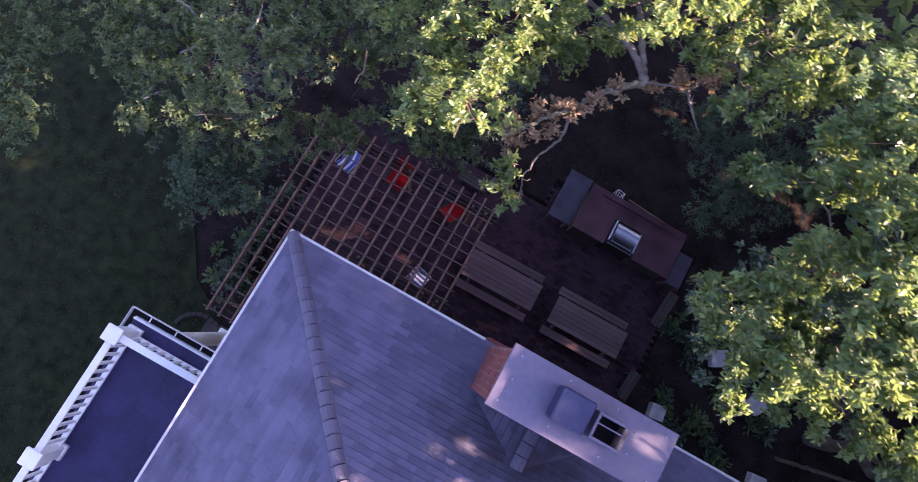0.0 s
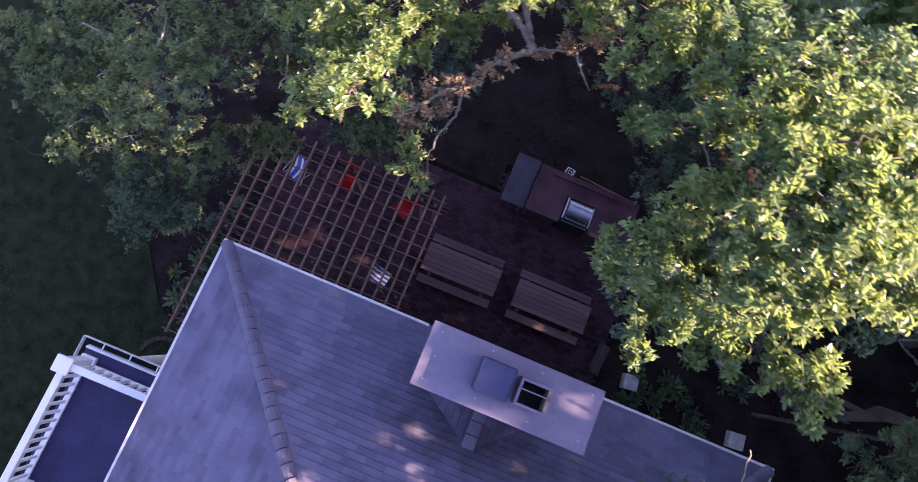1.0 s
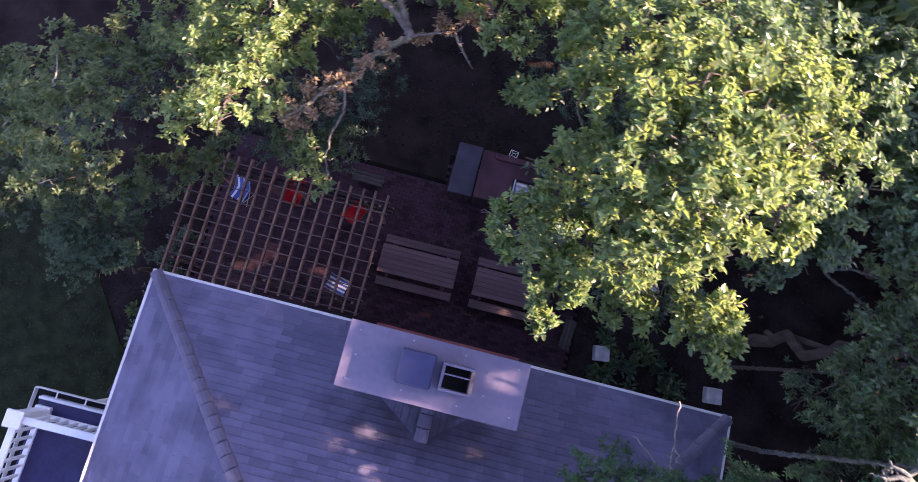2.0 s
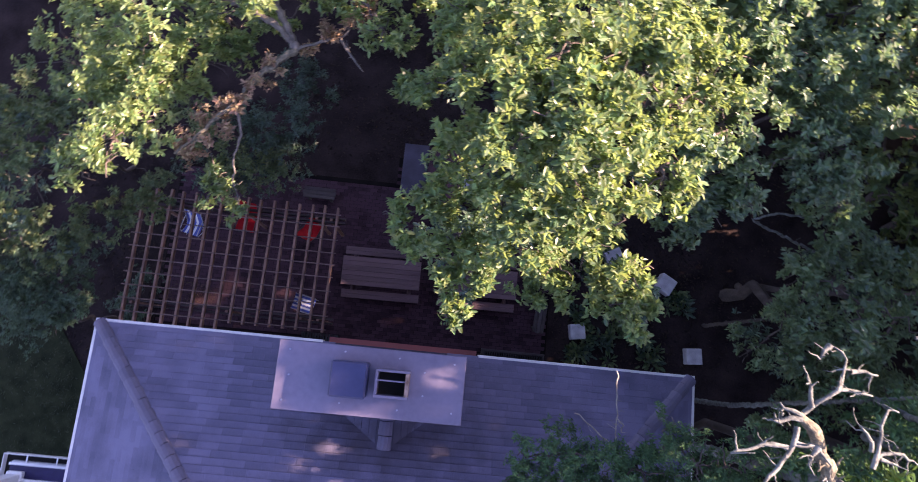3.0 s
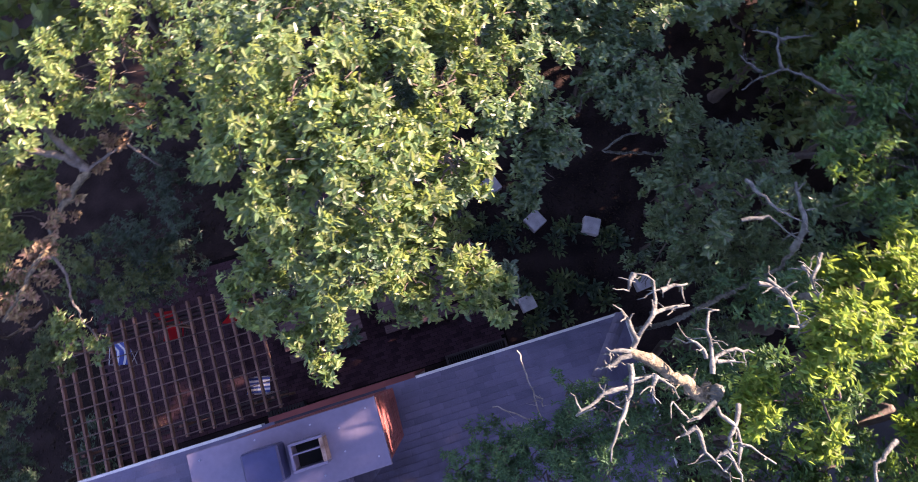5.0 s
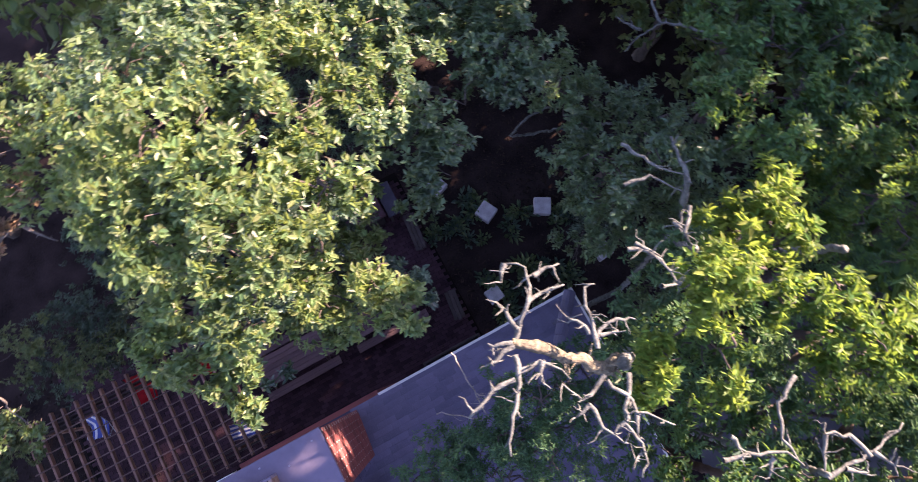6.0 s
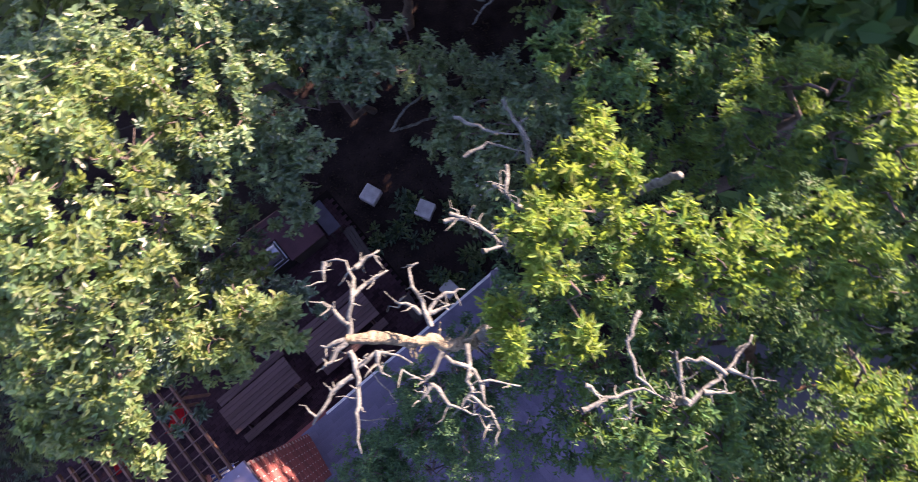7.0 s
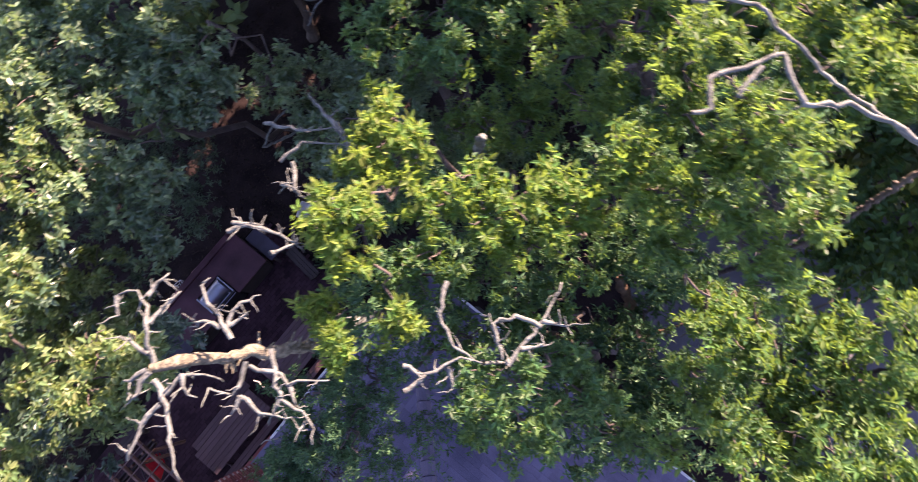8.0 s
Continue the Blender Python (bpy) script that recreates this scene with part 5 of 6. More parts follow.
HEDGE = [(-2.25, -1.35, 0.55, 0.42), (-2.15, -0.75, 0.60, 0.42), (-2.30, -0.15, 0.50, 0.40), (-2.05, -1.85, 0.45, 0.34), (-2.45, 0.45, 0.60, 0.45), (-2.10, 1.05, 0.55, 0.42)]
tree("shrub", "low dark green shrubs along the pergola", "shrub", (-2.2, -0.6, 0), (-2.2, -0.6, 0.25), HEDGE, SHRUBSHADELEAF, 17, 0.06, 0.03, 620, 0.5, gaps=0.1)
tree("oak_tree", "oak with shade-toned blue-green leaves behind the garden", "tree", (12.0, 6.0, 0), (10.4, 4.4, 8.0), NORTH_EAST + FAR_MID + FAR_NORTH + OAK_EAST, SHADEDLEAF, 6, 0.076, 0.05, 700, 0.52, gaps=0.24)
tree("oak_tree", "dark shaded oak beside the garden path", "tree", (13.6, 2.6, 0), (12.6, 1.6, 6.6), EAST_DARK, SHADEDLEAF, 7, 0.075, 0.08, 760, deep=(0.3, 0.9), inner=SHRUBSHADELEAF, lean=(0.25, 0.1), thin=0.85, gaps=0.22)
cedar = tree("cedar", "feathery green cedar leaning over the roof", "tree", (10.1, -2.0, 0), (9.9, -1.9, 8.2), CEDAR, CEDARLEAF, 8, 0.043, 0.10, 2200, 0.30, deep=(0.2, 0.6), inner=INNERSHADE, lean=(0.35, -0.25))
tree("oak_tree", "tall oak with sun-toned yellow-green leaves", "tree", (11.2, -0.9, 0), (10.7, -0.9, 10.2), BRIGHT, SUNYELLOWLEAF, 9, 0.072, 0.10, 1500, 0.38, deep=(0.5, 2.4), inner=INNERSHADE, thin=1.4)
tree("oak_tree", "oak with sunlit yellow-green leaves beside the house", "tree", (11.4, -2.0, 0), (10.8, -1.7, 10.0), BRIGHT_MID, SUNLEAF, 19, 0.066, 0.09, 1250, 0.38, deep=(0.5, 2.0), inner=INNERSHADE, thin=1.3)
tree("oak_tree", "oak with green leaves beside the house", "tree", (10.6, -3.6, 0), (10.2, -3.0, 9.2), BRIGHT_LOW, BRIGHTLEAF, 10, 0.068, 0.14, 1200, 0.36, deep=(0.5, 2.4), inner=INNERSHADE, thin=1.4)
tree("oak_tree", "deep green boughs added to fill gaps beside the house", "tree", (10.4, -2.3, 0), (10.2, -2.4, 9.0), GAP_BOUGHS, INNERSHADE, 18, 0.064, 0.05, 1300, 0.4, gaps=0.1, twigs=2)
tree("oak_tree", "oak with green leaves over the driveway", "tree", (11.2, -5.6, 0), (10.9, -4.6, 9.2), DRIVEWAY + DRIVEWAY_FAR, SUNLIMELEAF, 11, 0.064, 0.12, 1150, 0.38, deep=(0.5, 2.0), inner=INNERSHADE, thin=1.3)
tree("oak_tree", "tall oak with sunlit green leaves beside the driveway", "tree", (14.2, -1.2, 0), (13.2, -1.2, 9.0), SOUTH_EAST + SOUTH_EAST_LOW, SUNLIMELEAF, 12, 0.060, 0.16, 1250, 0.38, deep=(0.6, 2.8), inner=INNERSHADE, thin=1.3)
tree("oak_tree", "tall oak with green leaves in the edge of the woods", "tree", (13.2, 2.3, 0), (12.2, 1.5, 7.6), EAST_WOOD, BRIGHTLEAF, 16, 0.08, 0.14, 800, 0.4)
tree("shrub", "dark evergreen shrubs behind the outdoor kitchen", "shrub", (7.6, 6.2, 0), (7.6, 6.2, 1.2), KITCHEN_SHRUB, ROUNDLEAF, 13, 0.095, 0.06, 300, 0.26)
tree("shrub", "dark leafy shrub behind the patio", "shrub", (1.2, 4.6, 0), (1.2, 4.6, 1.4), NORTH_SHRUB, SHRUBSHADELEAF, 14, 0.085, 0.06, 380)

BASE = np.array((3.7, 10.6, 0))
bare_limbs("limb", LIMB_WOOD[:2], 0.026, LIMBBARK, broken, 50, BASE, 2, 1.7)
bare_limbs("limb", LIMB_WOOD[2:3], 0.042, SHAGGY, broken, 51, BASE, 3, 0.4)
bare_limbs("branch", LIMB_WOOD[3:], 0.020, LIMBBARK, broken, 52, BASE, 5)
DEAD_SPRAYS = [(2.95, 2.80, 9.8, 0.14), (2.78, 2.52, 9.78, 0.18), (2.58, 2.30, 9.78, 0.2), (2.40, 2.05, 9.76, 0.2), (2.25, 1.92, 9.74, 0.15), (2.62, 2.50, 9.7, 0.14),
               (3.1, 3.0, 9.8, 0.12), (3.75, 3.52, 9.85, 0.15), (3.98, 3.70, 9.86, 0.17), (4.12, 3.86, 9.86, 0.15), (3.5, 3.3, 9.75, 0.1)]
crown("dead_leaves", [(x - 3.7, y - 10.6, z, r) for x, y, z, r in DEAD_SPRAYS], DEADLEAF, broken, 53, 0.06, 900, 0.45)["label"] = "withered brown leaves on the broken limb"
bare_limbs("bare_twig", WEST_TWIG, 0.013, TWIGWOOD, west_oak, 55, (-3.2, 4.2, 0), 5)
bare_limbs("bare_twig", MID_TWIG, 0.024, TWIGWOOD, mid_oak, 56, (-0.2, 5.3, 0), 3, 0.5)
bare_limbs("bare_twig", ROOF_TWIG, 0.008, TWIGWOOD, cedar, 54, (10.1, -2.0, 0), 5, 0.9)


# ---- low plants in the garden beds ----
def bed_plant(x, y, size, seed, leaf, label):
    rng = np.random.default_rng(seed)
    top = thing("garden_plant", label, "plant", x, y, 0, group="plants in the garden bed")
    n = 34
    a, lean = rng.uniform(0, 6.28, n), rng.uniform(0.25, 1.25, n)
    way = np.stack([np.cos(a) * np.sin(lean), np.sin(a) * np.sin(lean), np.cos(lean)], 1)
    base = np.stack([rng.normal(0, 0.12 * size, n), rng.normal(0, 0.12 * size, n), np.full(n, 0.0)], 1) + way * rng.uniform(0.1, 0.55, (n, 1)) * size
    wood = Wood(5)
    for b in base:
        wood.limb([(0, 0, -0.02), b * 0.5 + (0, 0, 0.02), b], [0.006, 0.005, 0.003])
    wood.done("stem", BARK, top)
    v, f = leaves(base, way + (0, 0, -0.1), np.tile((0.0, 0.0, 1.0), (n, 1)) + rng.normal(0, 0.2, (n, 3)), size * rng.uniform(0.35, 0.6, n), size * rng.uniform(0.16, 0.26, n), droop=0.25)
    from_arrays("foliage", v, f, leaf, top)


rng = np.random.default_rng(60)
for k, (x, y, spread, count) in enumerate(((9.75, 0.75, 0.5, 8), (10.5, 0.9, 0.5, 8), (9.2, 0.35, 0.35, 5), (9.3, 1.35, 0.3, 3), (10.7, 2.35, 0.35, 5), (8.7, 3.1, 0.35, 6), (9.6, 3.3, 0.3, 4), (11.9, 1.9, 0.45, 6), (11.3, 0.5, 0.3, 3), (-2.35, -1.3, 0.45, 9), (-2.2, -0.3, 0.35, 5), (9.2, 2.6, 0.4, 4))):
    for j in range(count):
        bed_plant(x + rng.normal(0, spread * 0.6), y + rng.normal(0, spread * 0.6), rng.uniform(0.26, 0.44), 200 + 20 * k + j, SHRUBSHADELEAF if j % 2 else WESTLEAF, "low leafy plant in the shaded garden bed")


# ---- grass and fallen leaves ----
def scatter(name, label, category, mat, count, x0, x1, y0, y1, z, size, upright, seed, keep=None, slim=0.5):
    """Blades or fallen leaves strewn over a stretch of ground."""
    rng = np.random.default_rng(seed)
    p = np.stack([rng.uniform(x0, x1, count), rng.uniform(y0, y1, count), np.full(count, z)], 1)
    thick = np.sin(p[:, 0] * 1.7 + 0.6 * np.sin(p[:, 1] * 2.3)) + np.sin(p[:, 1] * 1.9 + p[:, 0] * 0.7)
    ok = rng.uniform(-2.4, 1.6, count) < thick
    if keep:
        ok &= keep(p[:, 0], p[:, 1])
    p = p[ok]
    n = len(p)
    a = rng.uniform(0, 6.28, n)
    way = np.stack([np.cos(a), np.sin(a), upright * rng.uniform(0.4, 1.6, n)], 1)
    face = np.stack([rng.normal(0, 0.5, n), rng.normal(0, 0.5, n), np.ones(n)], 1)
    length = size * rng.uniform(0.5, 1.3, n)
    v, f = leaves(p, way, face, length, length * slim)
    return tagged(from_arrays(name, v, f, mat), label, category, kind="stuff")


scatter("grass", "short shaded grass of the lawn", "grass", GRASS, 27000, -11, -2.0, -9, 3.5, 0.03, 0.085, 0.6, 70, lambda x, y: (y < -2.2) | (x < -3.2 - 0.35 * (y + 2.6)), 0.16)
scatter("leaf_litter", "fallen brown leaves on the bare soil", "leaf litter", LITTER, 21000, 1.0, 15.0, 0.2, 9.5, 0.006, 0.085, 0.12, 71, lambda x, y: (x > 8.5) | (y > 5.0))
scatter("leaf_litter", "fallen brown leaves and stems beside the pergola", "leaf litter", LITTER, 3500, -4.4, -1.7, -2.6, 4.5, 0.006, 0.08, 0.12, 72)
scatter("leaf_litter", "a few fallen leaves on the brick patio", "leaf litter", LITTER, 700, -1.8, 8.2, 0.2, 4.8, 0.046, 0.06, 0.15, 73)
scatter("leaf_litter", "drift of dry brown leaves on the patio", "leaf litter", LITTERPALE, 1500, -1.7, -0.4, 0.45, 1.3, 0.048, 0.03, 0.2, 74, lambda x, y: ((x + 1.05) / 0.62) ** 2 + ((y - 0.87) / 0.36) ** 2 < 1)


# ---- added woods round the place, filling view edges and blocking the sun ----
def wood_tree(x, y, high, wide, low, leaf, seed, label, size=0.30, boughs_n=34, per_area=30):
    rng = np.random.default_rng(seed)
    boughs = []
    for k in range(boughs_n):
        u = rng.uniform(0, 1)
        a, z = rng.uniform(0, 6.28), low + (high - low) * u
        r = wide * math.sqrt(max(0.08, 1 - (2 * u - 0.85) ** 2 / 1.4)) * rng.uniform(0.35, 1)
        boughs.append((x + r * math.cos(a), y + r * math.sin(a), z, rng.uniform(0.5, 0.9)))
    tree("oak_tree", label, "tree", (x, y, 0), (x + 0.2, y, low * 0.9), boughs, leaf, seed, size, 0.16, per_area, 0.62, whorl=6, twigs=0)


# Some low trees take a dark leaf tone that stands for shade.
for k, (x, y, high, wide, low, leaf) in enumerate((
        (-1.5, 8.6, 9.0, 2.2, 3.5, WESTLEAF), (2.2, 9.6, 11.0, 2.4, 4, OAKLEAF), (6.6, 9.0, 10.5, 2.2, 3, OAKLEAF), (9.8, 8.4, 10.5, 2.2, 3, OAKLEAF),
        (13.2, 7.6, 11.0, 2.4, 2.5, OAKLEAF), (16.2, 5.0, 11.5, 2.4, 2.5, OAKLEAF), (16.8, 2.4, 12.4, 2.3, 2.2, OAKLEAF), (17.4, -2.2, 11.5, 2.2, 2.5, BRIGHTLEAF),
        (16.8, -6.2, 11.0, 2.3, 2.5, BRIGHTLEAF), (14.6, -9.6, 11.0, 2.3, 3, BRIGHTLEAF),
        (15.2, 11.0, 11.0, 2.4, 1.2, OAKLEAF), (17.6, 8.5, 9.6, 1.9, 5.4, OAKLEAF), (18.6, 12.0, 14.0, 2.6, 1.2, OAKLEAF), (11.2, 10.6, 9.5, 2.0, 1, SHRUBSHADELEAF), (18.4, -8.6, 11.0, 2.4, 1, OAKLEAF), (5.0, 11.6, 9, 2.0, 1.5, OAKLEAF), (18.6, 1.2, 10.5, 2.2, 1, SHRUBSHADELEAF), (18.4, 5.4, 9.0, 2.2, 1, SHRUBSHADELEAF), (18.8, -3.6, 10.5, 2.2, 1, SHRUBSHADELEAF), (14.6, -1.5, 11.3, 1.6, 6.0, BRIGHTLEAF), (-6.5, 9.0, 8.0, 2.0, 3, WESTLEAF))):
    near = 15 < x < 17.5 and y < 6
    wood_tree(x, y, high, wide, low, leaf, 100 + k, "added oak round the house, filling view edges and blocking sun", 0.19 if near else 0.30, 50 if x > 15 else 34, 54 if near else 27)
# a row of trees out of view, added to block the low sun
rng = np.random.default_rng(90)
for k in range(2, 16):
    y = -13.0 + 2.3 * k
    boughs = []
    for _ in range(58):
        u = rng.uniform(0, 1)
        boughs.append((20.3 + rng.normal(0, 0.7), y - 1.2 + rng.uniform(-1.7, 1.7), 0.5 + (17.6 if y > 9 else 15.5 if y > 7 else 15.4 if y > 5.5 else 15.0 if y > 5.2 else 12.5) * u, rng.uniform(0.8, 1.2)))
    tree("oak_tree", "unseen oak added to block the low sun", "tree", (20.3, y - 1.2, 0), (20.4, y - 1.2, 2.0), boughs, OAKLEAF, 130 + k, 0.54, 0.15, 15, 0.62, whorl=6, twigs=0)
# Sparse boughs out of view, added to break up sun on the eastern crowns.
boughs = [(20.3 + rng.normal(0, 0.6), rng.uniform(-6.2, 2.0), rng.uniform(13.0, 16.2), rng.uniform(0.4, 0.6)) for _ in range(11)]
tree("oak_tree", "unseen thin oak added to dapple sun on the eastern trees", "tree", (20.9, -2.2, 0), (20.7, -2.2, 12.0), boughs, OAKLEAF, 151, 0.36, 0.18, 14, 0.62, whorl=6, twigs=0)
# an unseen oak added as a sun mask, with gaps for chosen sun patches
SUN_Y, SUN_Z = math.tan(radians(SUN_TURN)), math.tan(radians(SUN_UP)) / math.cos(radians(SUN_TURN))
SPOTS = ((5.02, -1.32, 7.05, 0.15), (3.39, -1.79, 7.29, 0.13), (3.62, -1.86, 7.33, 0.15), (3.9, -1.94, 7.37, 0.15), (4.2, -1.98, 7.39, 0.13), (4.68, -1.83, 7.31, 0.11), (2.1, -1.1, 6.93, 0.08),
         (5.47, -1.48, 7.13, 0.10), (5.45, -0.12, 9.29, 0.10), (5.42, -0.55, 9.29, 0.08), (5.66, -0.55, 8.75, 0.16), (5.66, -0.22, 9.0, 0.16), (5.66, -0.3, 8.4, 0.14))
OPEN = [(y + SUN_Y * (16.9 - x), z + SUN_Z * (16.9 - x), r) for x, y, z, r in SPOTS]
boughs = []
for j in range(27):
    for i in range(31):
        y, z = -2.8 + 0.17 * j, 4.6 + 0.17 * i
        high = 0.0 if y < -2.4 else 8.5 if y < -1.0 else 9.1 if y < -0.72 else 9.75 if y < 0.2 else 9.0 if y < 0.95 else 8.7
        if -1.5 < y < 0.5 and 6.95 < z < 7.6:
            continue
        y, z, high = y + SUN_Y * 12.3 + rng.normal(0, 0.03), z + SUN_Z * 12.3 + rng.normal(0, 0.03), high + SUN_Z * 12.3
        if z < high and (j < 22 or i > 16) and all(math.hypot(y - oy, z - oz) > r + 0.06 for oy, oz, r in OPEN):
            d = rng.normal(0, 0.25)
            boughs.append((16.9 + d, y + SUN_Y * d, z + SUN_Z * d, 0.13))
# Two boughs added to keep sun off a patio chair.
boughs += [(16.9, 3.75, 8.3, 0.35), (17.0, 4.0, 8.6, 0.35)]
tree("oak_tree", "unseen oak added to mask the sun on roof and chimney", "tree", (17.8, 4.6, 0), (17.4, 4.3, 11.0), boughs, OAKLEAF, 150, 0.145, 0.10, 330, 0.62, whorl=5, twigs=0, gaps=0.02)


# ---- pieces: ridge caps, shingles, bricks, pavers ----
def cap_mesh():
    """A shingle bent over a hip, thicker at its lower end; it runs along +x."""
    prof = [(-0.108, -0.062), (-0.092, -0.014), (-0.052, 0.028), (0.0, 0.042), (0.052, 0.028), (0.092, -0.014), (0.108, -0.062)]
    v, f = [], []
    for x, lift in ((0.0, 0.024), (0.0, -0.02), (0.188, 0.0), (0.188, -0.03)):
        v += [(x, y, z + lift) for y, z in prof]
    n = len(prof)
    for i in range(n - 1):
        f.append((n + i, n + i + 1, i + 1, i))
        f.append((i, i + 1, 2 * n + i + 1, 2 * n + i))
        f.append((2 * n + i, 2 * n + i + 1, 3 * n + i + 1, 3 * n + i))
    me = bpy.data.meshes.new("ridge_cap")
    me.from_pydata(v, [], f)
    me.materials.append(RIDGE)
    return me


cap_data = cap_mesh()


def ridge_caps(start, end, parent, step=0.205):
    a, b = Vector(start), Vector(end)
    way = (b - a).normalized()
    side = Vector((0, 0, 1)).cross(way).normalized()
    up = way.cross(side)
    turn = Matrix((way, side, up)).transposed().to_4x4()
    # This dark strip shows in the cap joints in place of shadow.
    strip = part("ridge_shadow_strip", box(0, (b - a).length - 0.05, -0.085, 0.085, -0.03, 0.004), GAPDARK, parent)
    strip.matrix_basis = Matrix.Translation(a) @ turn
    for k in range(int((b - a).length / step)):
        ob = new("ridge_cap", cap_data)
        ob.parent = parent
        ob.matrix_basis = Matrix.Translation(a + way * step * k + up * 0.012) @ turn @ pose(0, 0.003 * math.sin(k * 2.1), 0, 1.0 * math.sin(k * 1.3), 0, 0.8 * math.sin(k * 3.7))


ridge_caps((0.03, -0.03, EAVE + 0.015), (HALF, -HALF, PEAK), house)
ridge_caps((WIDE - 0.03, -0.03, EAVE + 0.015), (WIDE - HALF, -HALF, PEAK), house)
ridge_caps((0.03, 0.03 - DEEP, EAVE + 0.015), (HALF, -HALF, PEAK), house)
ridge_caps((WIDE - 0.03, 0.03 - DEEP, EAVE + 0.015), (WIDE - HALF, -HALF, PEAK), house)
ridge_caps((4.74, CY0 - 0.69, cz + 0.355), (4.74, CY0 + 0.02, cz + 0.355), house)

COURSE, TAB = 0.109, 0.30
SLOPE = math.atan(PITCH)


def tab_corners(w):
    """A shingle: w wide, its lower edge at the origin, rising along +y."""
    return np.array([(0, 0, 0), (w, 0, 0), (w, COURSE - 0.006, 0), (0, COURSE - 0.006, 0), (0, 0, 0.014), (w, 0, 0.014), (w, COURSE - 0.006, 0.004), (0, COURSE - 0.006, 0.004)])


TAB_FACES = np.array([(4, 5, 6, 7), (0, 4, 7, 3), (1, 2, 6, 5), (0, 1, 5, 4), (2, 3, 7, 6)])
tab_data = bpy.data.meshes.new("shingle")
tab_data.from_pydata(tab_corners(TAB - 0.0012).tolist(), [], TAB_FACES.tolist())
tab_data.materials.append(SHINGLE)
rng = np.random.default_rng(7)
loose_v, loose_f, single = [], [], 0
slopes = (("north", pose(0, 0, EAVE, 0, 0, 180) @ pose(-WIDE, 0, 0), WIDE), ("west", pose(0, 0, EAVE, 0, 0, -90) @ pose(0, 0, 0), DEEP), ("east", pose(WIDE, 0, EAVE, 0, 0, 90) @ pose(-DEEP, 0, 0), DEEP), ("south", pose(0, -DEEP, EAVE), WIDE))
for side, place, run in slopes:
    lean = place @ pose(0, 0, 0, math.degrees(SLOPE), 0, 0)
    turn3, shift = np.array(lean.to_3x3()), np.array(lean.translation)
    for row in range(47):
        s = row * COURSE
        inset = s * math.cos(SLOPE)
        x, end = inset + 0.02, run - inset - 0.02
        x -= rng.uniform(0, TAB)
        while x < end:
            x0, x1 = max(x, inset + 0.02), min(x + TAB, end)
            x += TAB
            if x1 - x0 < 0.03:
                continue
            lift = rng.uniform(-0.0015, 0.0025)
            # the north slope's own x runs from east to west
            wx = WIDE - (x0 + x1) / 2
            if side == "north" and CX0 + 0.16 < wx < CX1 - 0.16 and inset < 0.74:
                continue
            near = side == "north" and 2.3 < wx < 7.3 and row < 20 and x1 - x0 > TAB - 0.001
            if near and single < 280:
                ob = new("shingle", tab_data)
                ob.parent = roof
                ob.matrix_basis = lean @ pose(x0, s, lift)
                single += 1
            else:
                v = (tab_corners(x1 - x0 - 0.0012) + (x0, s, lift)) @ turn3.T + shift
                loose_f.append(TAB_FACES + 8 * len(loose_v))
                loose_v.append(v)
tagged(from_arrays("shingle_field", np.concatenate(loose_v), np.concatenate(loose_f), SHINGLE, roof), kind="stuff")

BOX_FACES = np.array([(0, 3, 2, 1), (4, 5, 6, 7), (0, 1, 5, 4), (1, 2, 6, 5), (2, 3, 7, 6), (3, 0, 4, 7)])


def block(x0, x1, y0, y1, z0, z1):
    return np.array([(x0, y0, z0), (x1, y0, z0), (x1, y1, z0), (x0, y1, z0), (x0, y0, z1), (x1, y0, z1), (x1, y1, z1), (x0, y1, z1)])


def shared(name, verts, mat):
    me = bpy.data.meshes.new(name)
    me.from_pydata(verts.tolist(), [], BOX_FACES.tolist())
    me.materials.append(mat)
    return me


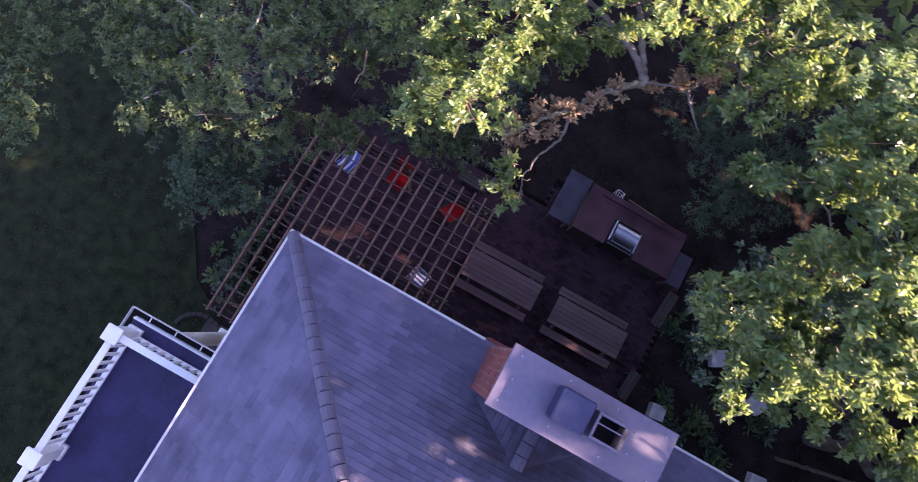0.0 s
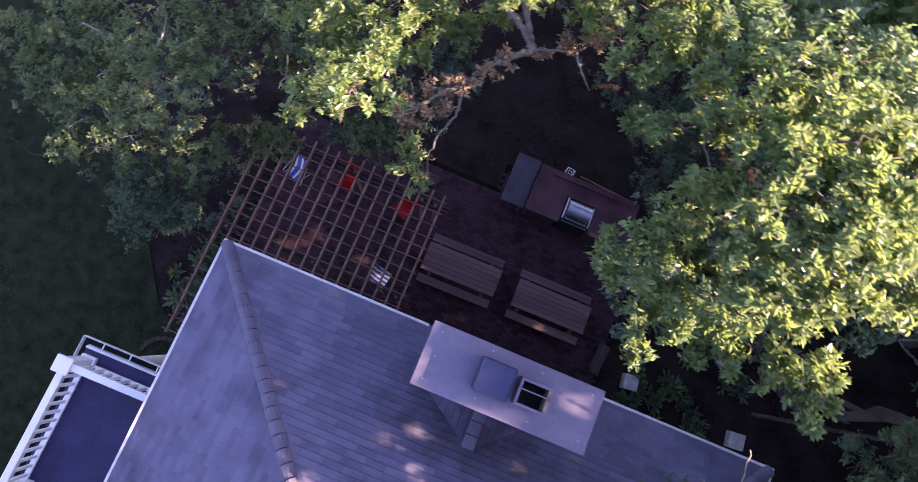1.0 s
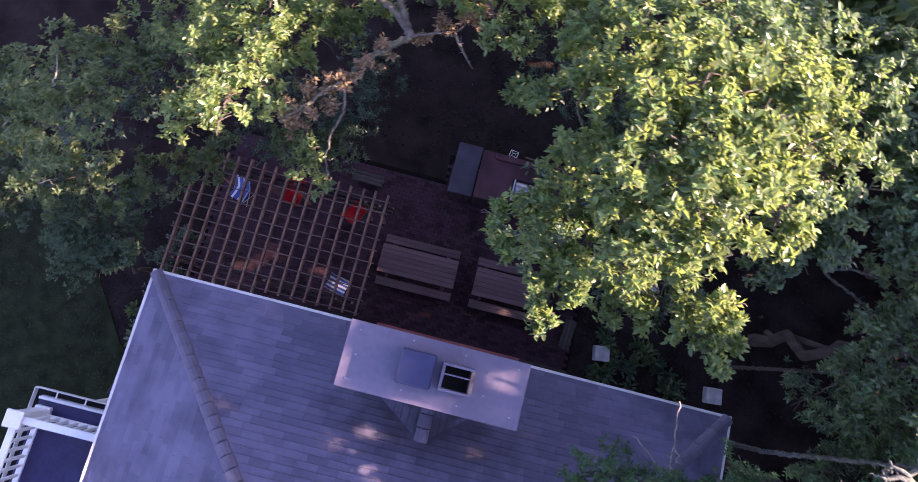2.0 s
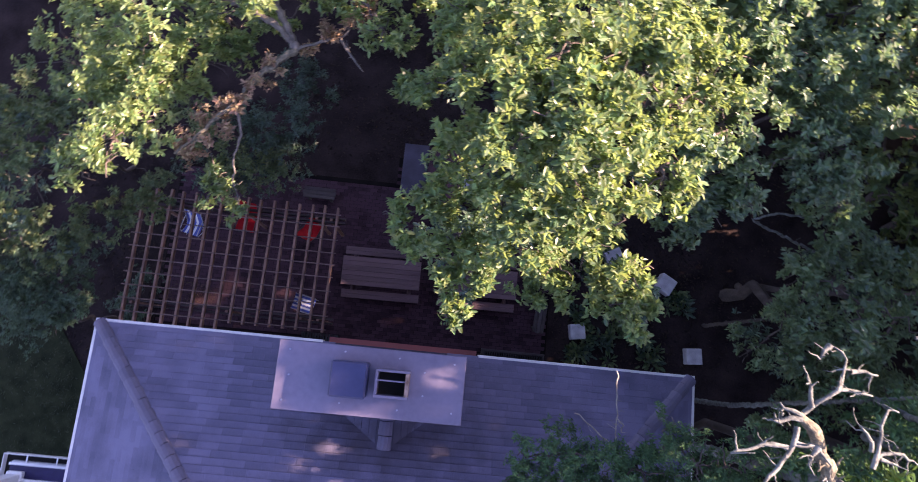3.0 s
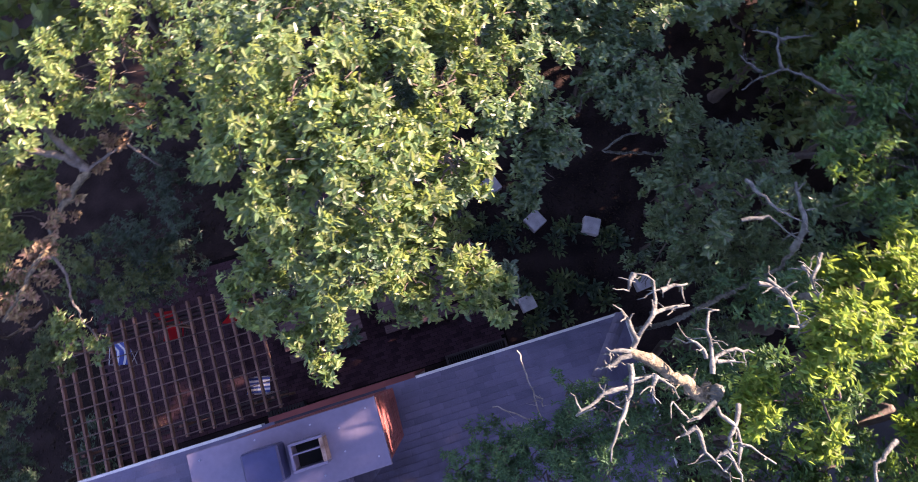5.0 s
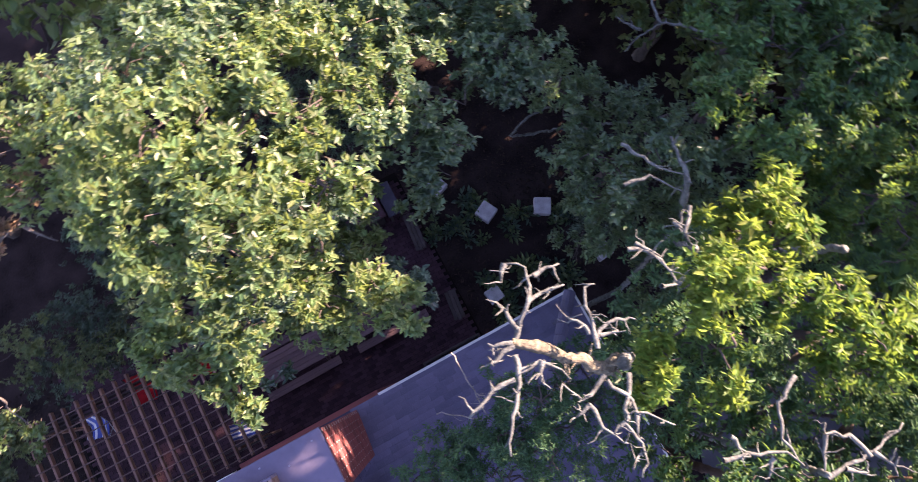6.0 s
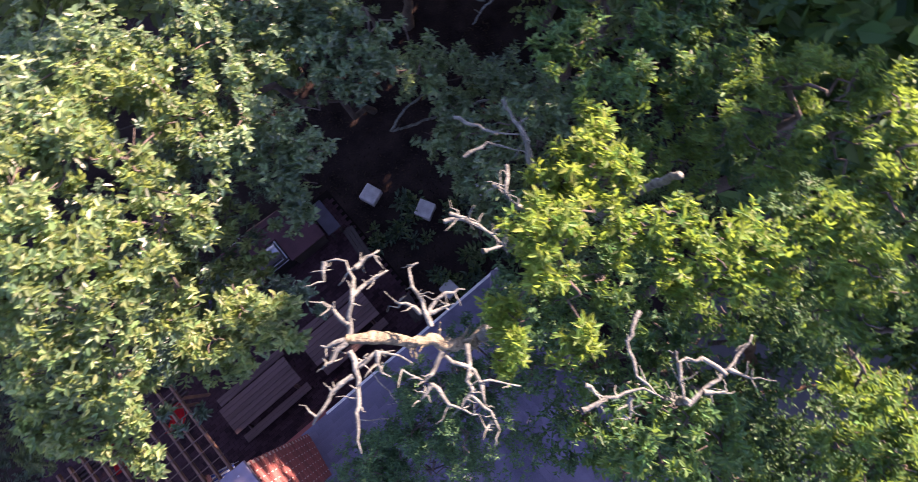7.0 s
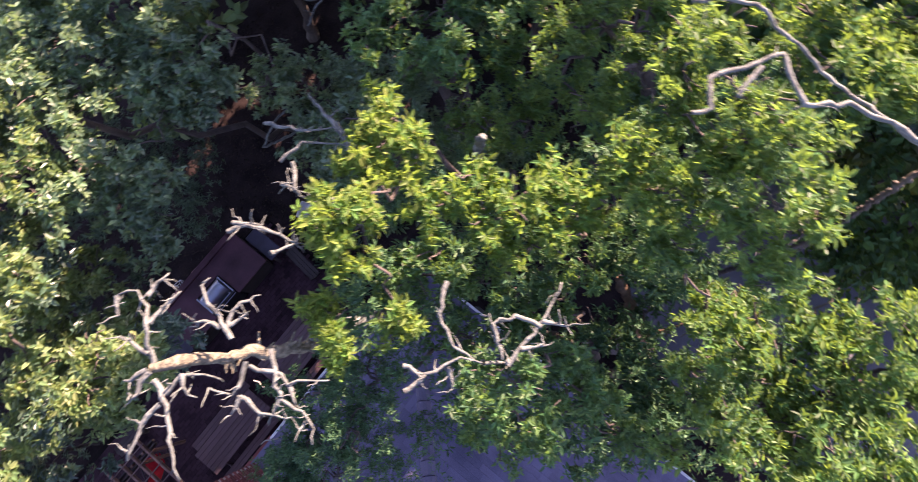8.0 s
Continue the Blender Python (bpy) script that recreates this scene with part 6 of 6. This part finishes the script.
LONG, HIGH = 0.180, 0.0585
end_brick = shared("brick", block(-0.055, 0, 0, LONG, 0, HIGH), BRICK)
loose_v, loose_f = [], []
for course in range(int((CAPZ - 0.06) / 0.0745)):
    z = course * 0.0745 + 0.004
    shift = 0.0 if course % 2 else -0.098
    for face in ("east", "west"):
        for k in range(5):
            y0 = CY0 + shift + k * 0.196
            y1 = min(y0 + LONG, CY1)
            y0 = max(y0, CY0)
            if y1 - y0 < 0.04 or z < 6.3:
                continue
            out = rng.uniform(-0.002, 0.003)
            if y1 - y0 > LONG - 0.001:
                ob = new("brick", end_brick)
                ob.parent = chimney
                ob.matrix_basis = pose(CX1 + out, y0, z) if face == "east" else pose(CX0 - out, y0 + LONG, z, 0, 0, 180)
            else:
                v = block(CX1 - 0.055, CX1 + out, y0, y1, z, z + HIGH) if face == "east" else block(CX0 - out, CX0 + 0.055, y0, y1, z, z + HIGH)
                loose_f.append(BOX_FACES + 8 * len(loose_v))
                loose_v.append(v)
    for face in ("north", "south"):
        wide = face == "north" and z < 6.1
        for k in range(14):
            x0 = CX0 + 0.058 + shift + k * 0.196
            x1 = min(x0 + LONG, 6.03 if wide else CX1 - 0.058)
            x0 = max(x0, CX0 - 0.045 if wide else CX0 + 0.058)
            if x1 - x0 < 0.04 or (face == "south" and z < 6.3):
                continue
            out = rng.uniform(-0.002, 0.003)
            if wide:
                loose_f.append(BOX_FACES + 8 * len(loose_v))
                loose_v.append(block(x0, x1, 0.03, 0.08 + out, z, z + HIGH))
                continue
            v = block(x0, x1, CY1 - 0.055, CY1 + out, z, z + HIGH) if face == "north" else block(x0, x1, CY0 - out, CY0 + 0.055, z, z + HIGH)
            loose_f.append(BOX_FACES + 8 * len(loose_v))
            loose_v.append(v)
tagged(from_arrays("brickwork", np.concatenate(loose_v), np.concatenate(loose_f), BRICK, chimney), kind="stuff")

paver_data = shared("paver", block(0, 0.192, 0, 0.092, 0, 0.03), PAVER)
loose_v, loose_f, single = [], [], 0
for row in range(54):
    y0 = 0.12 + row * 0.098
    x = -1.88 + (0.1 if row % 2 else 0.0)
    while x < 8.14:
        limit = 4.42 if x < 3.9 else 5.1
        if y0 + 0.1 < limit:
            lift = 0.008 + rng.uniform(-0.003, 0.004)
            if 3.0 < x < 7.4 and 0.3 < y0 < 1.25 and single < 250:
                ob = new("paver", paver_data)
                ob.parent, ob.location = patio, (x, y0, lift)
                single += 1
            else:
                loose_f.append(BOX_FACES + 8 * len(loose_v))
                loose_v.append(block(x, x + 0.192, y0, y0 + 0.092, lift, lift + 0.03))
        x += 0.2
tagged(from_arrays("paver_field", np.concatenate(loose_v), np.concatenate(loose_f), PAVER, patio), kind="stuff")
